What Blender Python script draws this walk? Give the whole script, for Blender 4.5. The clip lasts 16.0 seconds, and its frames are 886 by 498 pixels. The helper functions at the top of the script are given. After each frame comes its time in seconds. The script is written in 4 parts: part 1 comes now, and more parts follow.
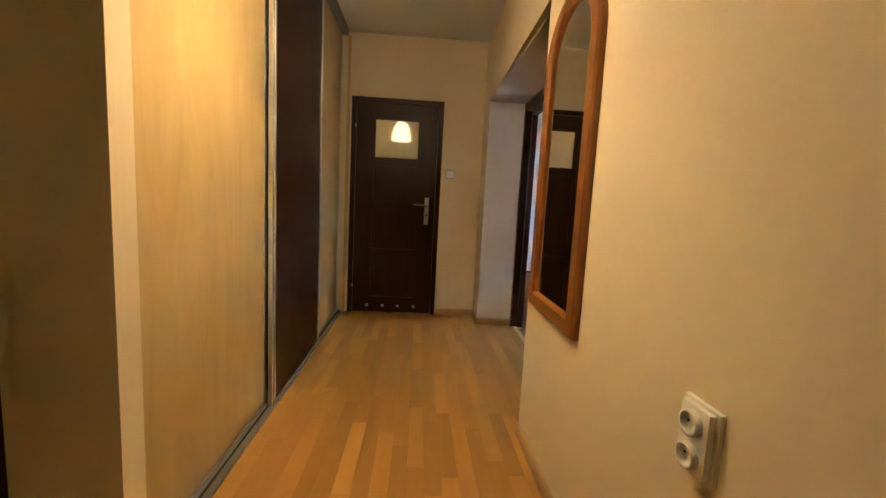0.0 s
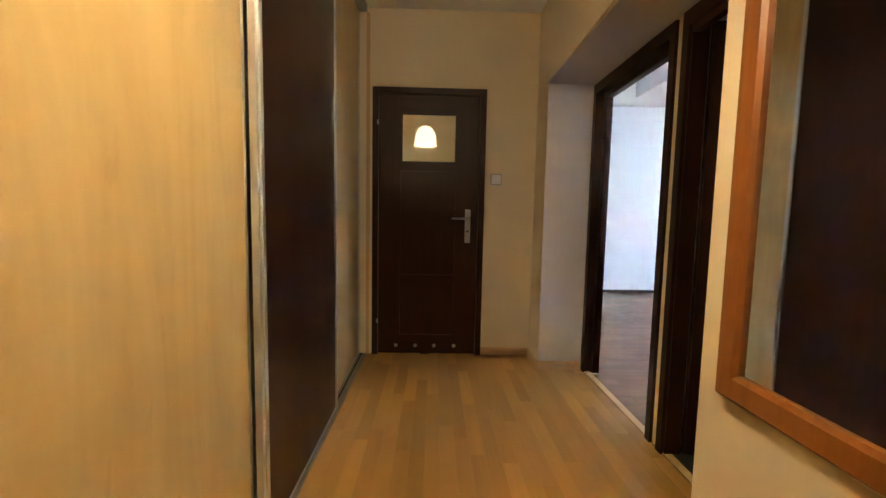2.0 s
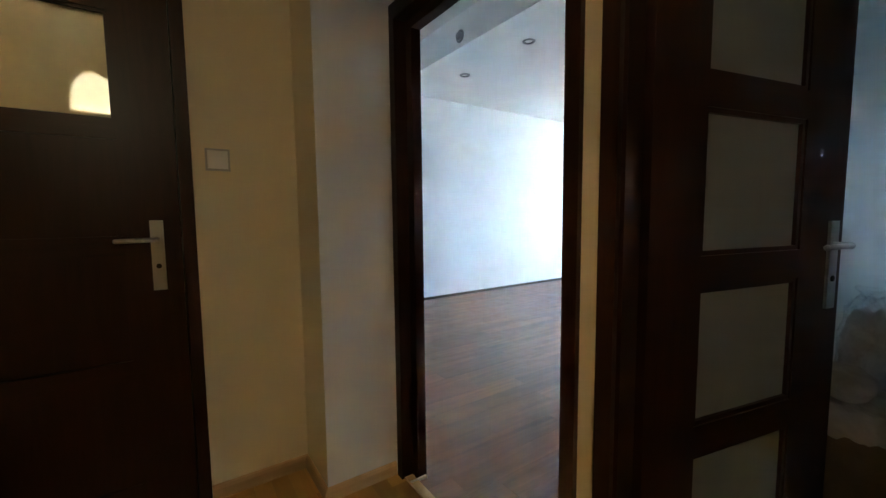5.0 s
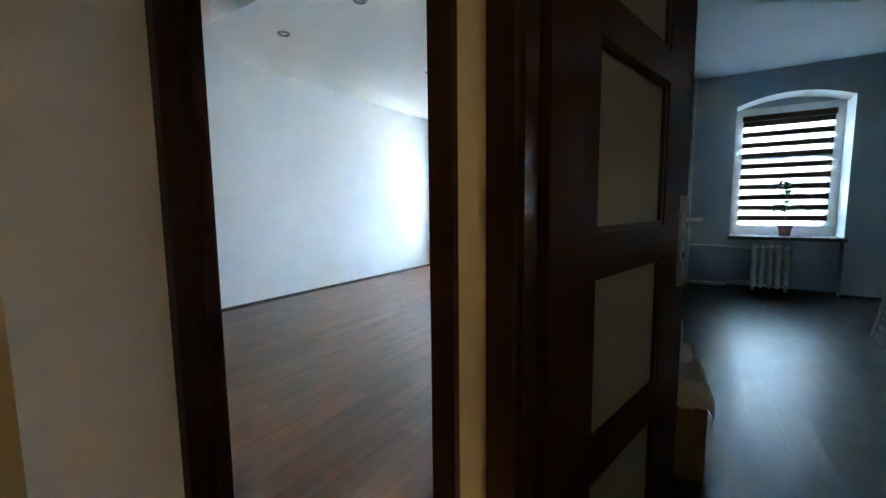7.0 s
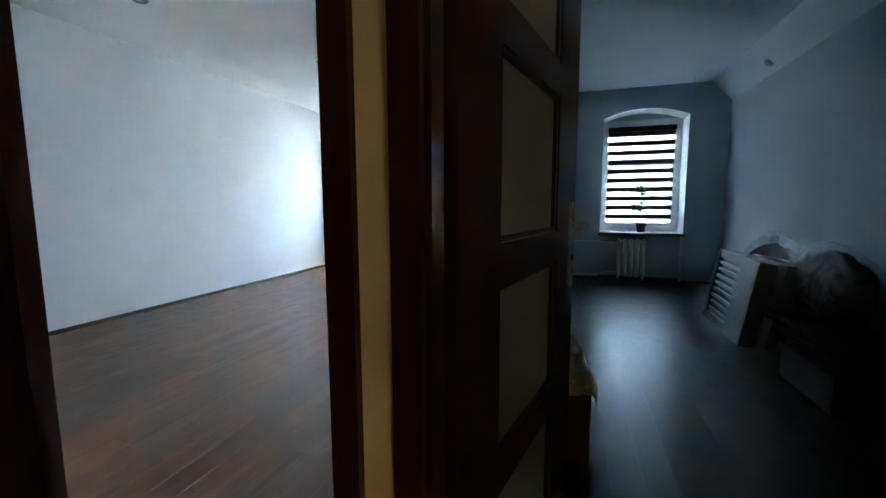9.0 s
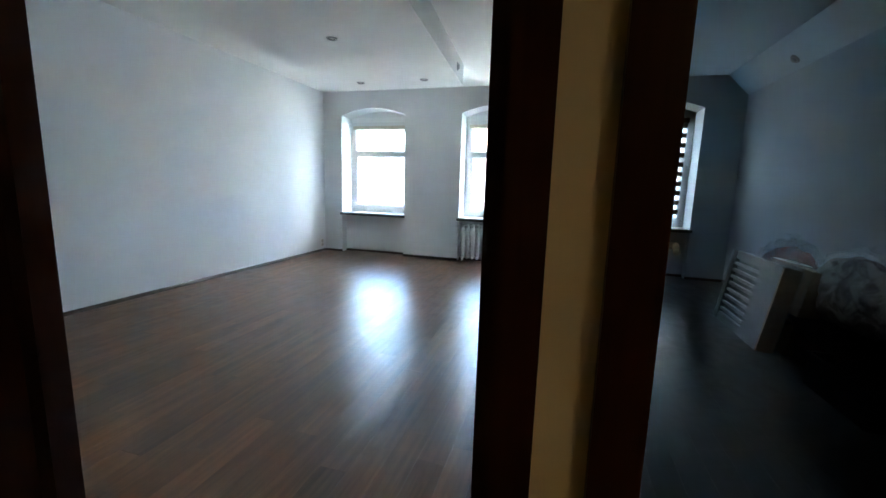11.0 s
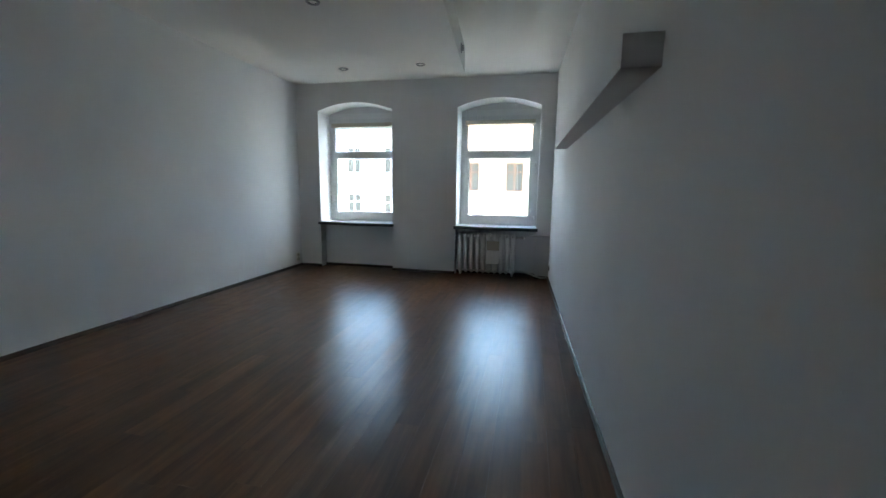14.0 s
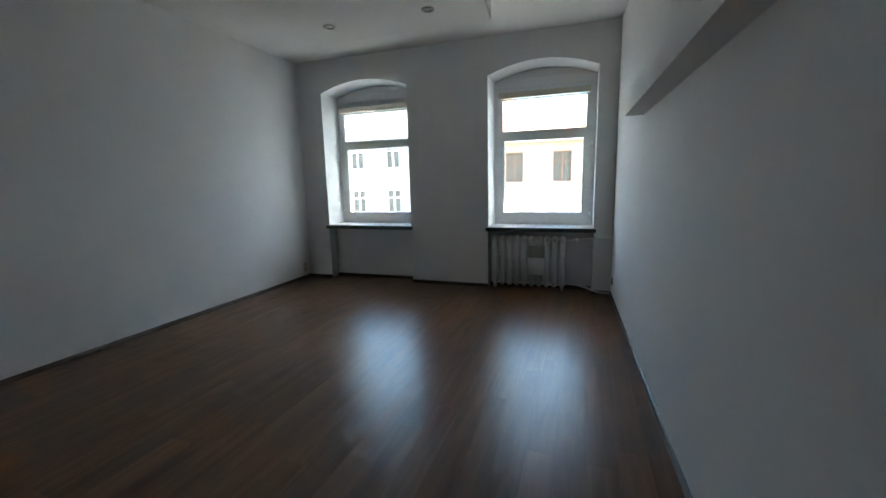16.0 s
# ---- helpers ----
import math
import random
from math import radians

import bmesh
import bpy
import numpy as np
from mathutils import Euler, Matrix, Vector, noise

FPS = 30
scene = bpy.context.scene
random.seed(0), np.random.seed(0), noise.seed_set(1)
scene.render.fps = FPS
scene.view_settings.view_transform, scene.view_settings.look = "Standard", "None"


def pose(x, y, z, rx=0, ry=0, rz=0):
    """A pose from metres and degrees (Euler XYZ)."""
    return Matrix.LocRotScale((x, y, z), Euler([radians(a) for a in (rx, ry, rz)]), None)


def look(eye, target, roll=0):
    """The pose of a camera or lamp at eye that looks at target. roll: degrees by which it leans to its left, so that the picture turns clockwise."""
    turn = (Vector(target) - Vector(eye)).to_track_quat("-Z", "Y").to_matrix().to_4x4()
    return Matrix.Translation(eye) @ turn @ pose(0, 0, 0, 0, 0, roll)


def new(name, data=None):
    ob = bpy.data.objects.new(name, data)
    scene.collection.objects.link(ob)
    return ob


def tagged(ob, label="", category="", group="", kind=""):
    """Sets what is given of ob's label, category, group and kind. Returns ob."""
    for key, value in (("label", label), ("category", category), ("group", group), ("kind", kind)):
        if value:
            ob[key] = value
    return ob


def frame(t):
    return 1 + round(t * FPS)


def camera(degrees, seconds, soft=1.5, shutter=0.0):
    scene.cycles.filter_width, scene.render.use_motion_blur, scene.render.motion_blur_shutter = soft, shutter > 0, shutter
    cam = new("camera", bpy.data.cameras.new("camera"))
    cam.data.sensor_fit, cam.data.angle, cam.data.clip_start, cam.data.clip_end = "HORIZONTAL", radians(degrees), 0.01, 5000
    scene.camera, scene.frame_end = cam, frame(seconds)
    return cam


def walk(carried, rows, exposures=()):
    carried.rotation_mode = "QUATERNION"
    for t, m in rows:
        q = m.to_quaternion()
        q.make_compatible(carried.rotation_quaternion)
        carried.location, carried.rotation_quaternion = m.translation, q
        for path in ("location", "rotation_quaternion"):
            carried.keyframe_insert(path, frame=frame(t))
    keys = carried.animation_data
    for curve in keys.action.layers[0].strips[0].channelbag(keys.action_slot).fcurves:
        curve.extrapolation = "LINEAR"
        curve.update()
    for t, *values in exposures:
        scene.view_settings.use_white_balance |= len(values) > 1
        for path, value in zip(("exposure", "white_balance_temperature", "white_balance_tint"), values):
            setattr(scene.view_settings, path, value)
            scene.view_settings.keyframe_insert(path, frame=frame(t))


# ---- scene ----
cam = camera(95.9, 16.0)
PATH = [
    (0, (-0.086, 0.283, 1.108), (0.044, 2.266, 0.882), 3.0),
    (0.5, (-0.2, 0.387, 1.109), (-0.097, 2.369, 0.864), 2.0),
    (1, (-0.256, 0.569, 1.147), (-0.205, 2.557, 0.94), 1.1),
    (1.5, (-0.211, 0.854, 1.139), (-0.201, 2.848, 0.987), 0.8),
    (2, (-0.274, 1.085, 1.108), (-0.226, 3.077, 0.939), 1.1),
    (2.5, (-0.278, 1.359, 1.146), (-0.058, 3.338, 0.963), 1.2),
    (3, (-0.254, 1.596, 1.096), (0.032, 3.564, 0.887), 0.7),
    (3.5, (-0.184, 1.853, 1.131), (0.173, 3.816, 0.982), 1.3),
    (4, (-0.127, 2.02, 1.136), (0.361, 3.952, 0.961), 1.1),
    (4.5, (-0.058, 2.21, 1.169), (0.781, 4.017, 0.994), 0.1),
    (7, (0.296, 2.651, 1.106), (1.975, 3.718, 0.902), -0.6),
    (7.5, (0.315, 2.684, 1.126), (2.106, 3.543, 0.896), -0.8),
    (8, (0.333, 2.679, 1.126), (2.186, 3.395, 0.89), -1.5),
    (8.2, (0.34, 2.669, 1.104), (2.211, 3.339, 0.875), -1.6),
    (10.5, (0.357, 2.843, 1.202), (2.259, 3.402, 0.936), 1.2),
    (11, (0.43, 2.952, 1.204), (2.33, 3.499, 0.894), 1.7),
    (11.5, (0.502, 3.082, 1.195), (2.397, 3.644, 0.888), 0.7),
    (12, (0.559, 3.123, 1.177), (2.437, 3.726, 0.845), 0.4),
    (12.5, (0.630, 3.194, 1.195), (2.517, 3.761, 0.855), 1.3),
    (13, (0.760, 3.300, 1.228), (2.656, 3.809, 0.849), 1.2),
    (13.5, (0.899, 3.446, 1.221), (2.846, 3.786, 0.918), 1.4),
    (14, (1.095, 3.485, 1.207), (3.029, 3.902, 0.916), 0.8),
    (14.5, (1.348, 3.512, 1.203), (3.254, 4.042, 0.908), 1.6),
    (15, (1.606, 3.511, 1.19), (3.504, 4.091, 0.941), 1.1),
    (15.5, (1.911, 3.553, 1.198), (3.805, 4.109, 0.88), 1.4),
    (16, (2.261, 3.548, 1.203), (4.13, 4.185, 0.881), -1.3),
]
EXPOSURES = [(0.0, 7.95, 6500, 9), (1.5, 7.93, 6250, 8), (2.5, 8.0, 5800, 4), (3.5, 7.66, 5650, 1), (4.5, 7.38, 5650, -3), (7.0, 6.85, 5700, -7), (8.2, 6.6, 5700, -6), (10.5, 6.12, 5900, -4),
             (11.0, 6.0, 6050, -4), (11.5, 5.65, 6050, -4), (12.0, 5.35, 6100, -4), (12.5, 5.15, 6200, -4), (14.0, 4.6, 6550, -4), (16.0, 4.22, 6780, -4)]
walk(cam, [(t, look(eye, target, roll)) for t, eye, target, roll in PATH], EXPOSURES)

# ---- world, sun, lamps ----
SUN_AZ, SUN_EL = radians(282), radians(50)
world = bpy.data.worlds.new("world")
scene.world = world
world.use_nodes = True
wn = world.node_tree.nodes
sky = wn.new("ShaderNodeTexSky")
sky.sky_type = "NISHITA"
sky.sun_disc = False
sky.sun_elevation = SUN_EL
sky.sun_rotation = radians(90) - SUN_AZ
sky.dust_density = 2.0
wn["Background"].inputs["Strength"].default_value = 0.15
world.node_tree.links.new(sky.outputs["Color"], wn["Background"].inputs["Color"])

sun_dir = Vector((math.cos(SUN_AZ) * math.cos(SUN_EL), math.sin(SUN_AZ) * math.cos(SUN_EL), math.sin(SUN_EL)))
sun_data = bpy.data.lights.new("sun", "SUN")
sun_data.energy, sun_data.angle, sun_data.color = 4.0, radians(0.5), (1.0, 0.95, 0.88)
sun = new("sun", sun_data)
sun.matrix_world = look(sun_dir * 40, (0, 0, 0))

HALL_LAMP = (-0.32, 1.74, 2.14)


def bulb(name, at, watts, radius=0.03, colour=(1.0, 0.735, 0.42)):
    data = bpy.data.lights.new(name, "POINT")
    data.energy, data.shadow_soft_size, data.color = watts, radius, colour
    ob = new(name, data)
    ob.location = at
    return ob


bulb("hall_bulb", HALL_LAMP, 0.054)
# ---- materials ----


class Mat:
    """A node material with a few short helpers."""

    def __init__(self, name):
        self.m = bpy.data.materials.new(name)
        self.m.use_nodes = True
        self.t = self.m.node_tree
        self.b = self.t.nodes["Principled BSDF"]

    def n(self, kind, **inputs):
        node = self.t.nodes.new(kind)
        for k, v in inputs.items():
            key = k.replace("_", " ")
            node.inputs[key].default_value = v
        return node

    def link(self, a, b):
        self.t.links.new(a, b)

    def coords(self, scale=(1, 1, 1), which="Object"):
        c = self.t.nodes.new("ShaderNodeTexCoord")
        mp = self.t.nodes.new("ShaderNodeMapping")
        mp.inputs["Scale"].default_value = scale
        self.link(c.outputs[which], mp.inputs["Vector"])
        return mp.outputs["Vector"]

    def noise(self, vec, scale, detail=4.0, rough=0.55, distort=0.0):
        node = self.n("ShaderNodeTexNoise", Scale=scale, Detail=detail, Roughness=rough, Distortion=distort)
        self.link(vec, node.inputs["Vector"])
        return node.outputs["Fac"]

    def ramp(self, fac, stops):
        node = self.t.nodes.new("ShaderNodeValToRGB")
        el = node.color_ramp.elements
        while len(el) < len(stops):
            el.new(0.5)
        for e, (p, c) in zip(el, stops):
            e.position = p
            e.color = (*c, 1) if len(c) == 3 else (c[0], c[0], c[0], 1)
        self.link(fac, node.inputs["Fac"])
        return node.outputs["Color"]

    def mix(self, a, b, fac=0.5, blend="MIX"):
        node = self.t.nodes.new("ShaderNodeMix")
        node.data_type, node.blend_type = "RGBA", blend
        for key, val in ((0, fac), (6, a), (7, b)):
            if isinstance(val, (int, float)):
                node.inputs[key].default_value = val
            elif isinstance(val, tuple):
                node.inputs[key].default_value = (*val, 1)
            else:
                self.link(val, node.inputs[key])
        return node.outputs[2]

    def bump(self, height, strength=0.2, distance=0.002):
        node = self.n("ShaderNodeBump", Strength=strength, Distance=distance)
        self.link(height, node.inputs["Height"])
        self.link(node.outputs["Normal"], self.b.inputs["Normal"])

    def set(self, colour=None, rough=None, metal=None, **more):
        for key, val in (("Base Color", colour), ("Roughness", rough), ("Metallic", metal)):
            if val is None:
                continue
            if isinstance(val, tuple):
                self.b.inputs[key].default_value = (*val, 1)
            elif isinstance(val, (int, float)):
                self.b.inputs[key].default_value = val
            else:
                self.link(val, self.b.inputs[key])
        for k, v in more.items():
            self.b.inputs[k.replace("_", " ")].default_value = v
        return self.m


def paint(name, colour, rough=0.75, mottled=0.05, bump=0.12):
    """Rolled wall paint: fine orange peel, faint blotches."""
    k = Mat(name)
    v = k.coords()
    big, fine = k.noise(v, 1.3, 3), k.noise(v, 190, 3)
    dark = tuple(c * (1 - mottled) for c in colour)
    k.bump(k.mix(fine, k.noise(v, 22, 2), 0.35), bump, 0.0015)
    return k.set(k.mix(dark, colour, k.ramp(big, [(0.35, (0,)), (0.65, (1,))])), rough)


def plain(name, colour, rough=0.4, metal=0.0, **more):
    k = Mat(name)
    v = k.coords()
    f = k.noise(v, 35, 3)
    lo, hi = max(0.02, rough - 0.06), min(1.0, rough + 0.06)
    shade = k.mix(tuple(c * 0.9 for c in colour), colour, f)
    return k.set(shade, k.ramp(f, [(0.3, (lo,)), (0.7, (hi,))]), metal, **more)


def wood(name, dark, light, along="z", rough=0.35, scale=1.0, vary=0.0, bump=0.08, contrast=(0.32, 0.7), shine=0.5, smear=0.0):
    """Wood or wood print with grain along one axis; vary: tone from piece to piece."""
    k = Mat(name)
    s = {"x": (1.2, 16, 16), "y": (16, 1.2, 16), "z": (16, 16, 1.2)}[along]
    v = k.coords(tuple(c * scale for c in s))
    if vary:
        info = k.t.nodes.new("ShaderNodeObjectInfo")
        off = k.t.nodes.new("ShaderNodeVectorMath")
        off.operation = "MULTIPLY_ADD"
        comb = k.n("ShaderNodeCombineXYZ")
        for i in range(3):
            k.link(info.outputs["Random"], comb.inputs[i])
        k.link(comb.outputs[0], off.inputs[0])
        off.inputs[1].default_value = (37, 53, 71)
        k.link(v, off.inputs[2])
        v = off.outputs[0]
    grain = k.noise(v, 1.0, 6, 0.6, 1.2)
    fine = k.noise(v, 5.0, 4, 0.7)
    f = k.mix(grain, fine, 0.35)
    c = k.ramp(f, [(contrast[0], dark), (contrast[1], light)])
    if vary:
        tone = k.ramp(info.outputs["Random"], [(0.0, (1 - vary,)), (0.5, (1.0 - vary * 0.3,)), (1.0, (1.0 + vary * 0.6,))])
        c = k.mix(c, tone, 1.0, "MULTIPLY")
    k.bump(fine, bump, 0.001)
    r = k.ramp(grain, [(0.3, (rough - 0.02,)), (0.7, (rough + 0.03,))])
    if smear:
        place = k.t.nodes.new("ShaderNodeNewGeometry")
        s1 = k.noise(place.outputs["Position"], 3.2, 5, 0.6, 2.5)
        r = k.ramp(s1, [(0.32, (rough - smear,)), (0.68, (rough + smear,))])
    k.b.inputs["Specular IOR Level"].default_value = shine
    return k.set(c, r)


M_CREAM = paint("cream_paint", (0.74, 0.64, 0.46))
M_WHITE = paint("white_paint", (0.80, 0.805, 0.81))
# darker lilac copy of white: mixed lamp and daylight put into the colour
M_WHITE_TINT = paint("white_paint_light_cast", (0.62, 0.60, 0.66))
M_CEIL = paint("ceiling_paint", (0.80, 0.79, 0.77), 0.85)
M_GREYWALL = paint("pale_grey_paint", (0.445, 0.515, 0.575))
M_WENGE = wood("dark_wenge_veneer", (0.018, 0.0060, 0.0039), (0.040, 0.0130, 0.0076), "z", 0.34, 1.0, shine=0.25)
M_WENGE_H = wood("dark_wenge_veneer_crosswise", (0.018, 0.0060, 0.0039), (0.040, 0.0130, 0.0076), "y", 0.34, 1.0, shine=0.25)
M_WENGE_X = wood("dark_wenge_veneer_across", (0.018, 0.0060, 0.0039), (0.040, 0.0130, 0.0076), "x", 0.34, 1.0, shine=0.25)
M_WARDROBE = wood("red_brown_wenge_panel", (0.022, 0.0070, 0.0052), (0.030, 0.0098, 0.0072), "z", 0.30, 0.6, bump=0.0, contrast=(0.25, 0.75), shine=0.15)


def beech(name):
    """Flat-sawn beech print: soft cathedral figure, small dark flecks."""
    k = Mat(name)
    v = k.coords((3.0, 3.0, 0.55))
    figure = k.noise(v, 1.6, 4, 0.55, 1.6)
    fine = k.noise(k.coords((60, 60, 4)), 1.0, 4, 0.6)
    fleck = k.noise(k.coords((9, 9, 3.2)), 1.0, 3, 0.5, 2.0)
    c = k.ramp(k.mix(figure, fine, 0.11), [(0.30, (0.47, 0.325, 0.132)), (0.70, (0.60, 0.440, 0.200))])
    c = k.mix(c, (0.40, 0.27, 0.12), k.ramp(fleck, [(0.66, (0.0,)), (0.78, (0.45,))]))
    k.bump(fine, 0.01, 0.001)
    return k.set(c, k.ramp(figure, [(0.3, (0.36,)), (0.7, (0.44,))]))


M_BEECH = beech("pale_beech_panel")
M_PINE = wood("pine_trim", (0.52, 0.33, 0.15), (0.66, 0.46, 0.25), "z", 0.5, 1.0)
M_BASEW = wood("beech_skirting", (0.42, 0.26, 0.12), (0.54, 0.36, 0.19), "y", 0.45)
M_MIRRORFRAME = wood("orange_stained_pine", (0.18, 0.057, 0.009), (0.30, 0.104, 0.018), "z", 0.34, 1.0)
M_ALU = plain("brushed_aluminium", (0.62, 0.63, 0.65), 0.40, 0.80)
M_STEEL = plain("satin_steel", (0.46, 0.46, 0.46), 0.38, 0.95)
M_TRACK = plain("grey_track", (0.32, 0.32, 0.33), 0.45, 0.6)
M_BLACK = plain("black_gap", (0.015, 0.014, 0.013), 0.7)
M_PLASTIC = plain("white_plastic", (0.88, 0.87, 0.82), 0.35)
M_PVC = plain("white_upvc", (0.82, 0.83, 0.84), 0.3)
M_RAD = plain("white_radiator_enamel", (0.88, 0.88, 0.86), 0.55)
M_SKIRT = wood("grey_brown_skirting", (0.045, 0.031, 0.024), (0.080, 0.057, 0.044), "x", 0.4)
M_SILL = plain("dark_green_stone_sill", (0.10, 0.115, 0.11), 0.3)
M_HALLFLOOR = wood("honey_laminate", (0.40, 0.198, 0.044), (0.51, 0.268, 0.070), "y", 0.34, 0.45, vary=0.25, bump=0.006, contrast=(0.25, 0.75))
M_LRFLOOR = wood("walnut_laminate", (0.088, 0.036, 0.015), (0.215, 0.097, 0.043), "x", 0.33, 0.5, vary=0.22, bump=0.004, contrast=(0.34, 0.66), shine=0.5, smear=0.05)
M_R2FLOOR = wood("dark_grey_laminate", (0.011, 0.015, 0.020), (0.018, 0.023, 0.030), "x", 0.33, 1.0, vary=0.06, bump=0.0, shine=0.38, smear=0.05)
M_JOINT = plain("dark_joint", (0.06, 0.035, 0.02), 0.8)


def glass(name, rough=0.0, colour=(1, 1, 1), ior=1.45):
    k = Mat(name)
    return k.set(colour, rough, 0.0, Transmission_Weight=1.0, IOR=ior)


M_GLASS = glass("clear_glass")

M_MIRROR = plain("mirror_silver", (0.93, 0.93, 0.93), 0.03, 1.0)
for l in list(M_MIRROR.node_tree.links):
    if l.to_socket.name == "Roughness":
        M_MIRROR.node_tree.links.remove(l)
M_MIRROR.node_tree.nodes["Principled BSDF"].inputs["Roughness"].default_value = 0.02


def opal(name, colour, strength):
    k = Mat(name)
    k.b.inputs["Emission Color"].default_value = (*colour, 1)
    k.b.inputs["Emission Strength"].default_value = strength
    return k.set((0.85, 0.82, 0.76), 0.3)


M_SHADE = opal("lit_opal_shade", (1.0, 0.735, 0.42), 0.098)

# ---- mesh helpers ----


def cuboid(bm, x0, x1, y0, y1, z0, z1):
    vs = [bm.verts.new((x, y, z)) for x in (x0, x1) for y in (y0, y1) for z in (z0, z1)]
    for f in ((0, 1, 3, 2), (4, 6, 7, 5), (0, 4, 5, 1), (2, 3, 7, 6), (0, 2, 6, 4), (1, 5, 7, 3)):
        bm.faces.new([vs[i] for i in f])
    return vs


def soft(bm, width=0.003, segments=2):
    edges = [e for e in bm.edges if len(e.link_faces) == 2 and e.calc_face_angle(0) > 0.6]
    bmesh.ops.bevel(bm, geom=edges, offset=width, segments=segments, affect="EDGES", profile=0.5, clamp_overlap=True)
    return bm


def block(x0, x1, y0, y1, z0, z1, bevel=0.003, segments=2):
    bm = bmesh.new()
    cuboid(bm, min(x0, x1), max(x0, x1), min(y0, y1), max(y0, y1), min(z0, z1), max(z0, z1))
    return soft(bm, bevel, segments) if bevel else bm


def tube(bm, a, b, r, n=16, r2=None, caps=True):
    """A round bar from a to b."""
    a, b = Vector(a), Vector(b)
    d = b - a
    q = d.to_track_quat("Z", "Y").to_matrix().to_4x4()
    bmesh.ops.create_cone(bm, cap_ends=caps, segments=n, radius1=r, radius2=r if r2 is None else r2, depth=d.length,
                          matrix=Matrix.Translation((a + b) / 2) @ q)
    return bm


def lathe(bm, profile, n=32, at=(0, 0, 0)):
    """Turns (radius, z) pairs round the z axis."""
    rings = []
    for r, z in profile:
        rings.append([bm.verts.new((at[0] + r * math.cos(i * math.tau / n), at[1] + r * math.sin(i * math.tau / n), at[2] + z)) for i in range(n)])
    for a, b in zip(rings, rings[1:]):
        for i in range(n):
            j = (i + 1) % n
            bm.faces.new((a[i], a[j], b[j], b[i]))
    return bm


def prism(bm, outline, axis, a, b):
    """Extrudes a 2D outline along an axis: 'x' takes (y, z), 'y' takes (x, z), 'z' takes (x, y)."""
    def p(u, v, w):
        return {"x": (w, u, v), "y": (u, w, v), "z": (u, v, w)}[axis]
    lo = [bm.verts.new(p(u, v, a)) for u, v in outline]
    hi = [bm.verts.new(p(u, v, b)) for u, v in outline]
    n = len(outline)
    bm.faces.new(lo[::-1])
    bm.faces.new(hi)
    for i in range(n):
        j = (i + 1) % n
        bm.faces.new((lo[i], lo[j], hi[j], hi[i]))
    return bm


def finish(bm, name, material, smooth=False):
    bmesh.ops.recalc_face_normals(bm, faces=bm.faces)
    me = bpy.data.meshes.new(name)
    bm.to_mesh(me)
    bm.free()
    for p in me.polygons:
        p.use_smooth = smooth
    me.materials.append(material)
    return me


def solid(name, bm, material, label="", category="", kind="", group="", smooth=False):
    """A top-level object of one mesh."""
    ob = new(name, finish(bm, name, material, smooth))
    return tagged(ob, label, category, group, kind)


def thing(name, at, label="", category="", group="", kind="", turn=0.0):
    ob = new(name)
    ob.empty_display_size = 0.1
    ob.matrix_world = pose(*at, 0, 0, turn)
    return tagged(ob, label, category, group, kind)


def part(name, bm, material, parent, label="", smooth=False):
    """One mesh under a thing or part; the mesh is in the thing's own coordinates."""
    ob = new(name, finish(bm, name, material, smooth))
    ob.parent = parent
    return tagged(ob, label)


def voxels(bm, xs, ys, zs, filled):
    """A solid of grid cells; only its outer faces are made."""
    cells = {(i, j, k) for i in range(len(xs) - 1) for j in range(len(ys) - 1) for k in range(len(zs) - 1)
             if filled((xs[i] + xs[i + 1]) / 2, (ys[j] + ys[j + 1]) / 2, (zs[k] + zs[k + 1]) / 2)}
    verts = {}

    def v(i, j, k):
        if (i, j, k) not in verts:
            verts[(i, j, k)] = bm.verts.new((xs[i], ys[j], zs[k]))
        return verts[(i, j, k)]
    sides = (((-1, 0, 0), ((0, 0, 0), (0, 0, 1), (0, 1, 1), (0, 1, 0))), ((1, 0, 0), ((1, 0, 0), (1, 1, 0), (1, 1, 1), (1, 0, 1))),
             ((0, -1, 0), ((0, 0, 0), (1, 0, 0), (1, 0, 1), (0, 0, 1))), ((0, 1, 0), ((0, 1, 0), (0, 1, 1), (1, 1, 1), (1, 1, 0))),
             ((0, 0, -1), ((0, 0, 0), (0, 1, 0), (1, 1, 0), (1, 0, 0))), ((0, 0, 1), ((0, 0, 1), (1, 0, 1), (1, 1, 1), (0, 1, 1))))
    for i, j, k in cells:
        for (a, b, c), quad in sides:
            if (i + a, j + b, k + c) not in cells:
                bm.faces.new([v(i + p, j + q, k + r) for p, q, r in quad])
    return bm


def wall(name, x0, x1, y0, y1, z0, z1, material, holes=()):
    """An upright slab along x or y with rectangular holes (a0, a1, z0, z1) along its longer side."""
    along_y = (y1 - y0) > (x1 - x0)
    cuts = sorted({*((y0, y1) if along_y else (x0, x1)), *[h[0] for h in holes], *[h[1] for h in holes]})
    zs = sorted({z0, z1, *[h[2] for h in holes], *[h[3] for h in holes]})

    def filled(x, y, z):
        a = y if along_y else x
        return not any(h[0] < a < h[1] and h[2] < z < h[3] for h in holes)
    bm = bmesh.new()
    voxels(bm, [x0, x1] if along_y else cuts, cuts if along_y else [y0, y1], zs, filled)
    return solid(name, bm, material, kind="structure")


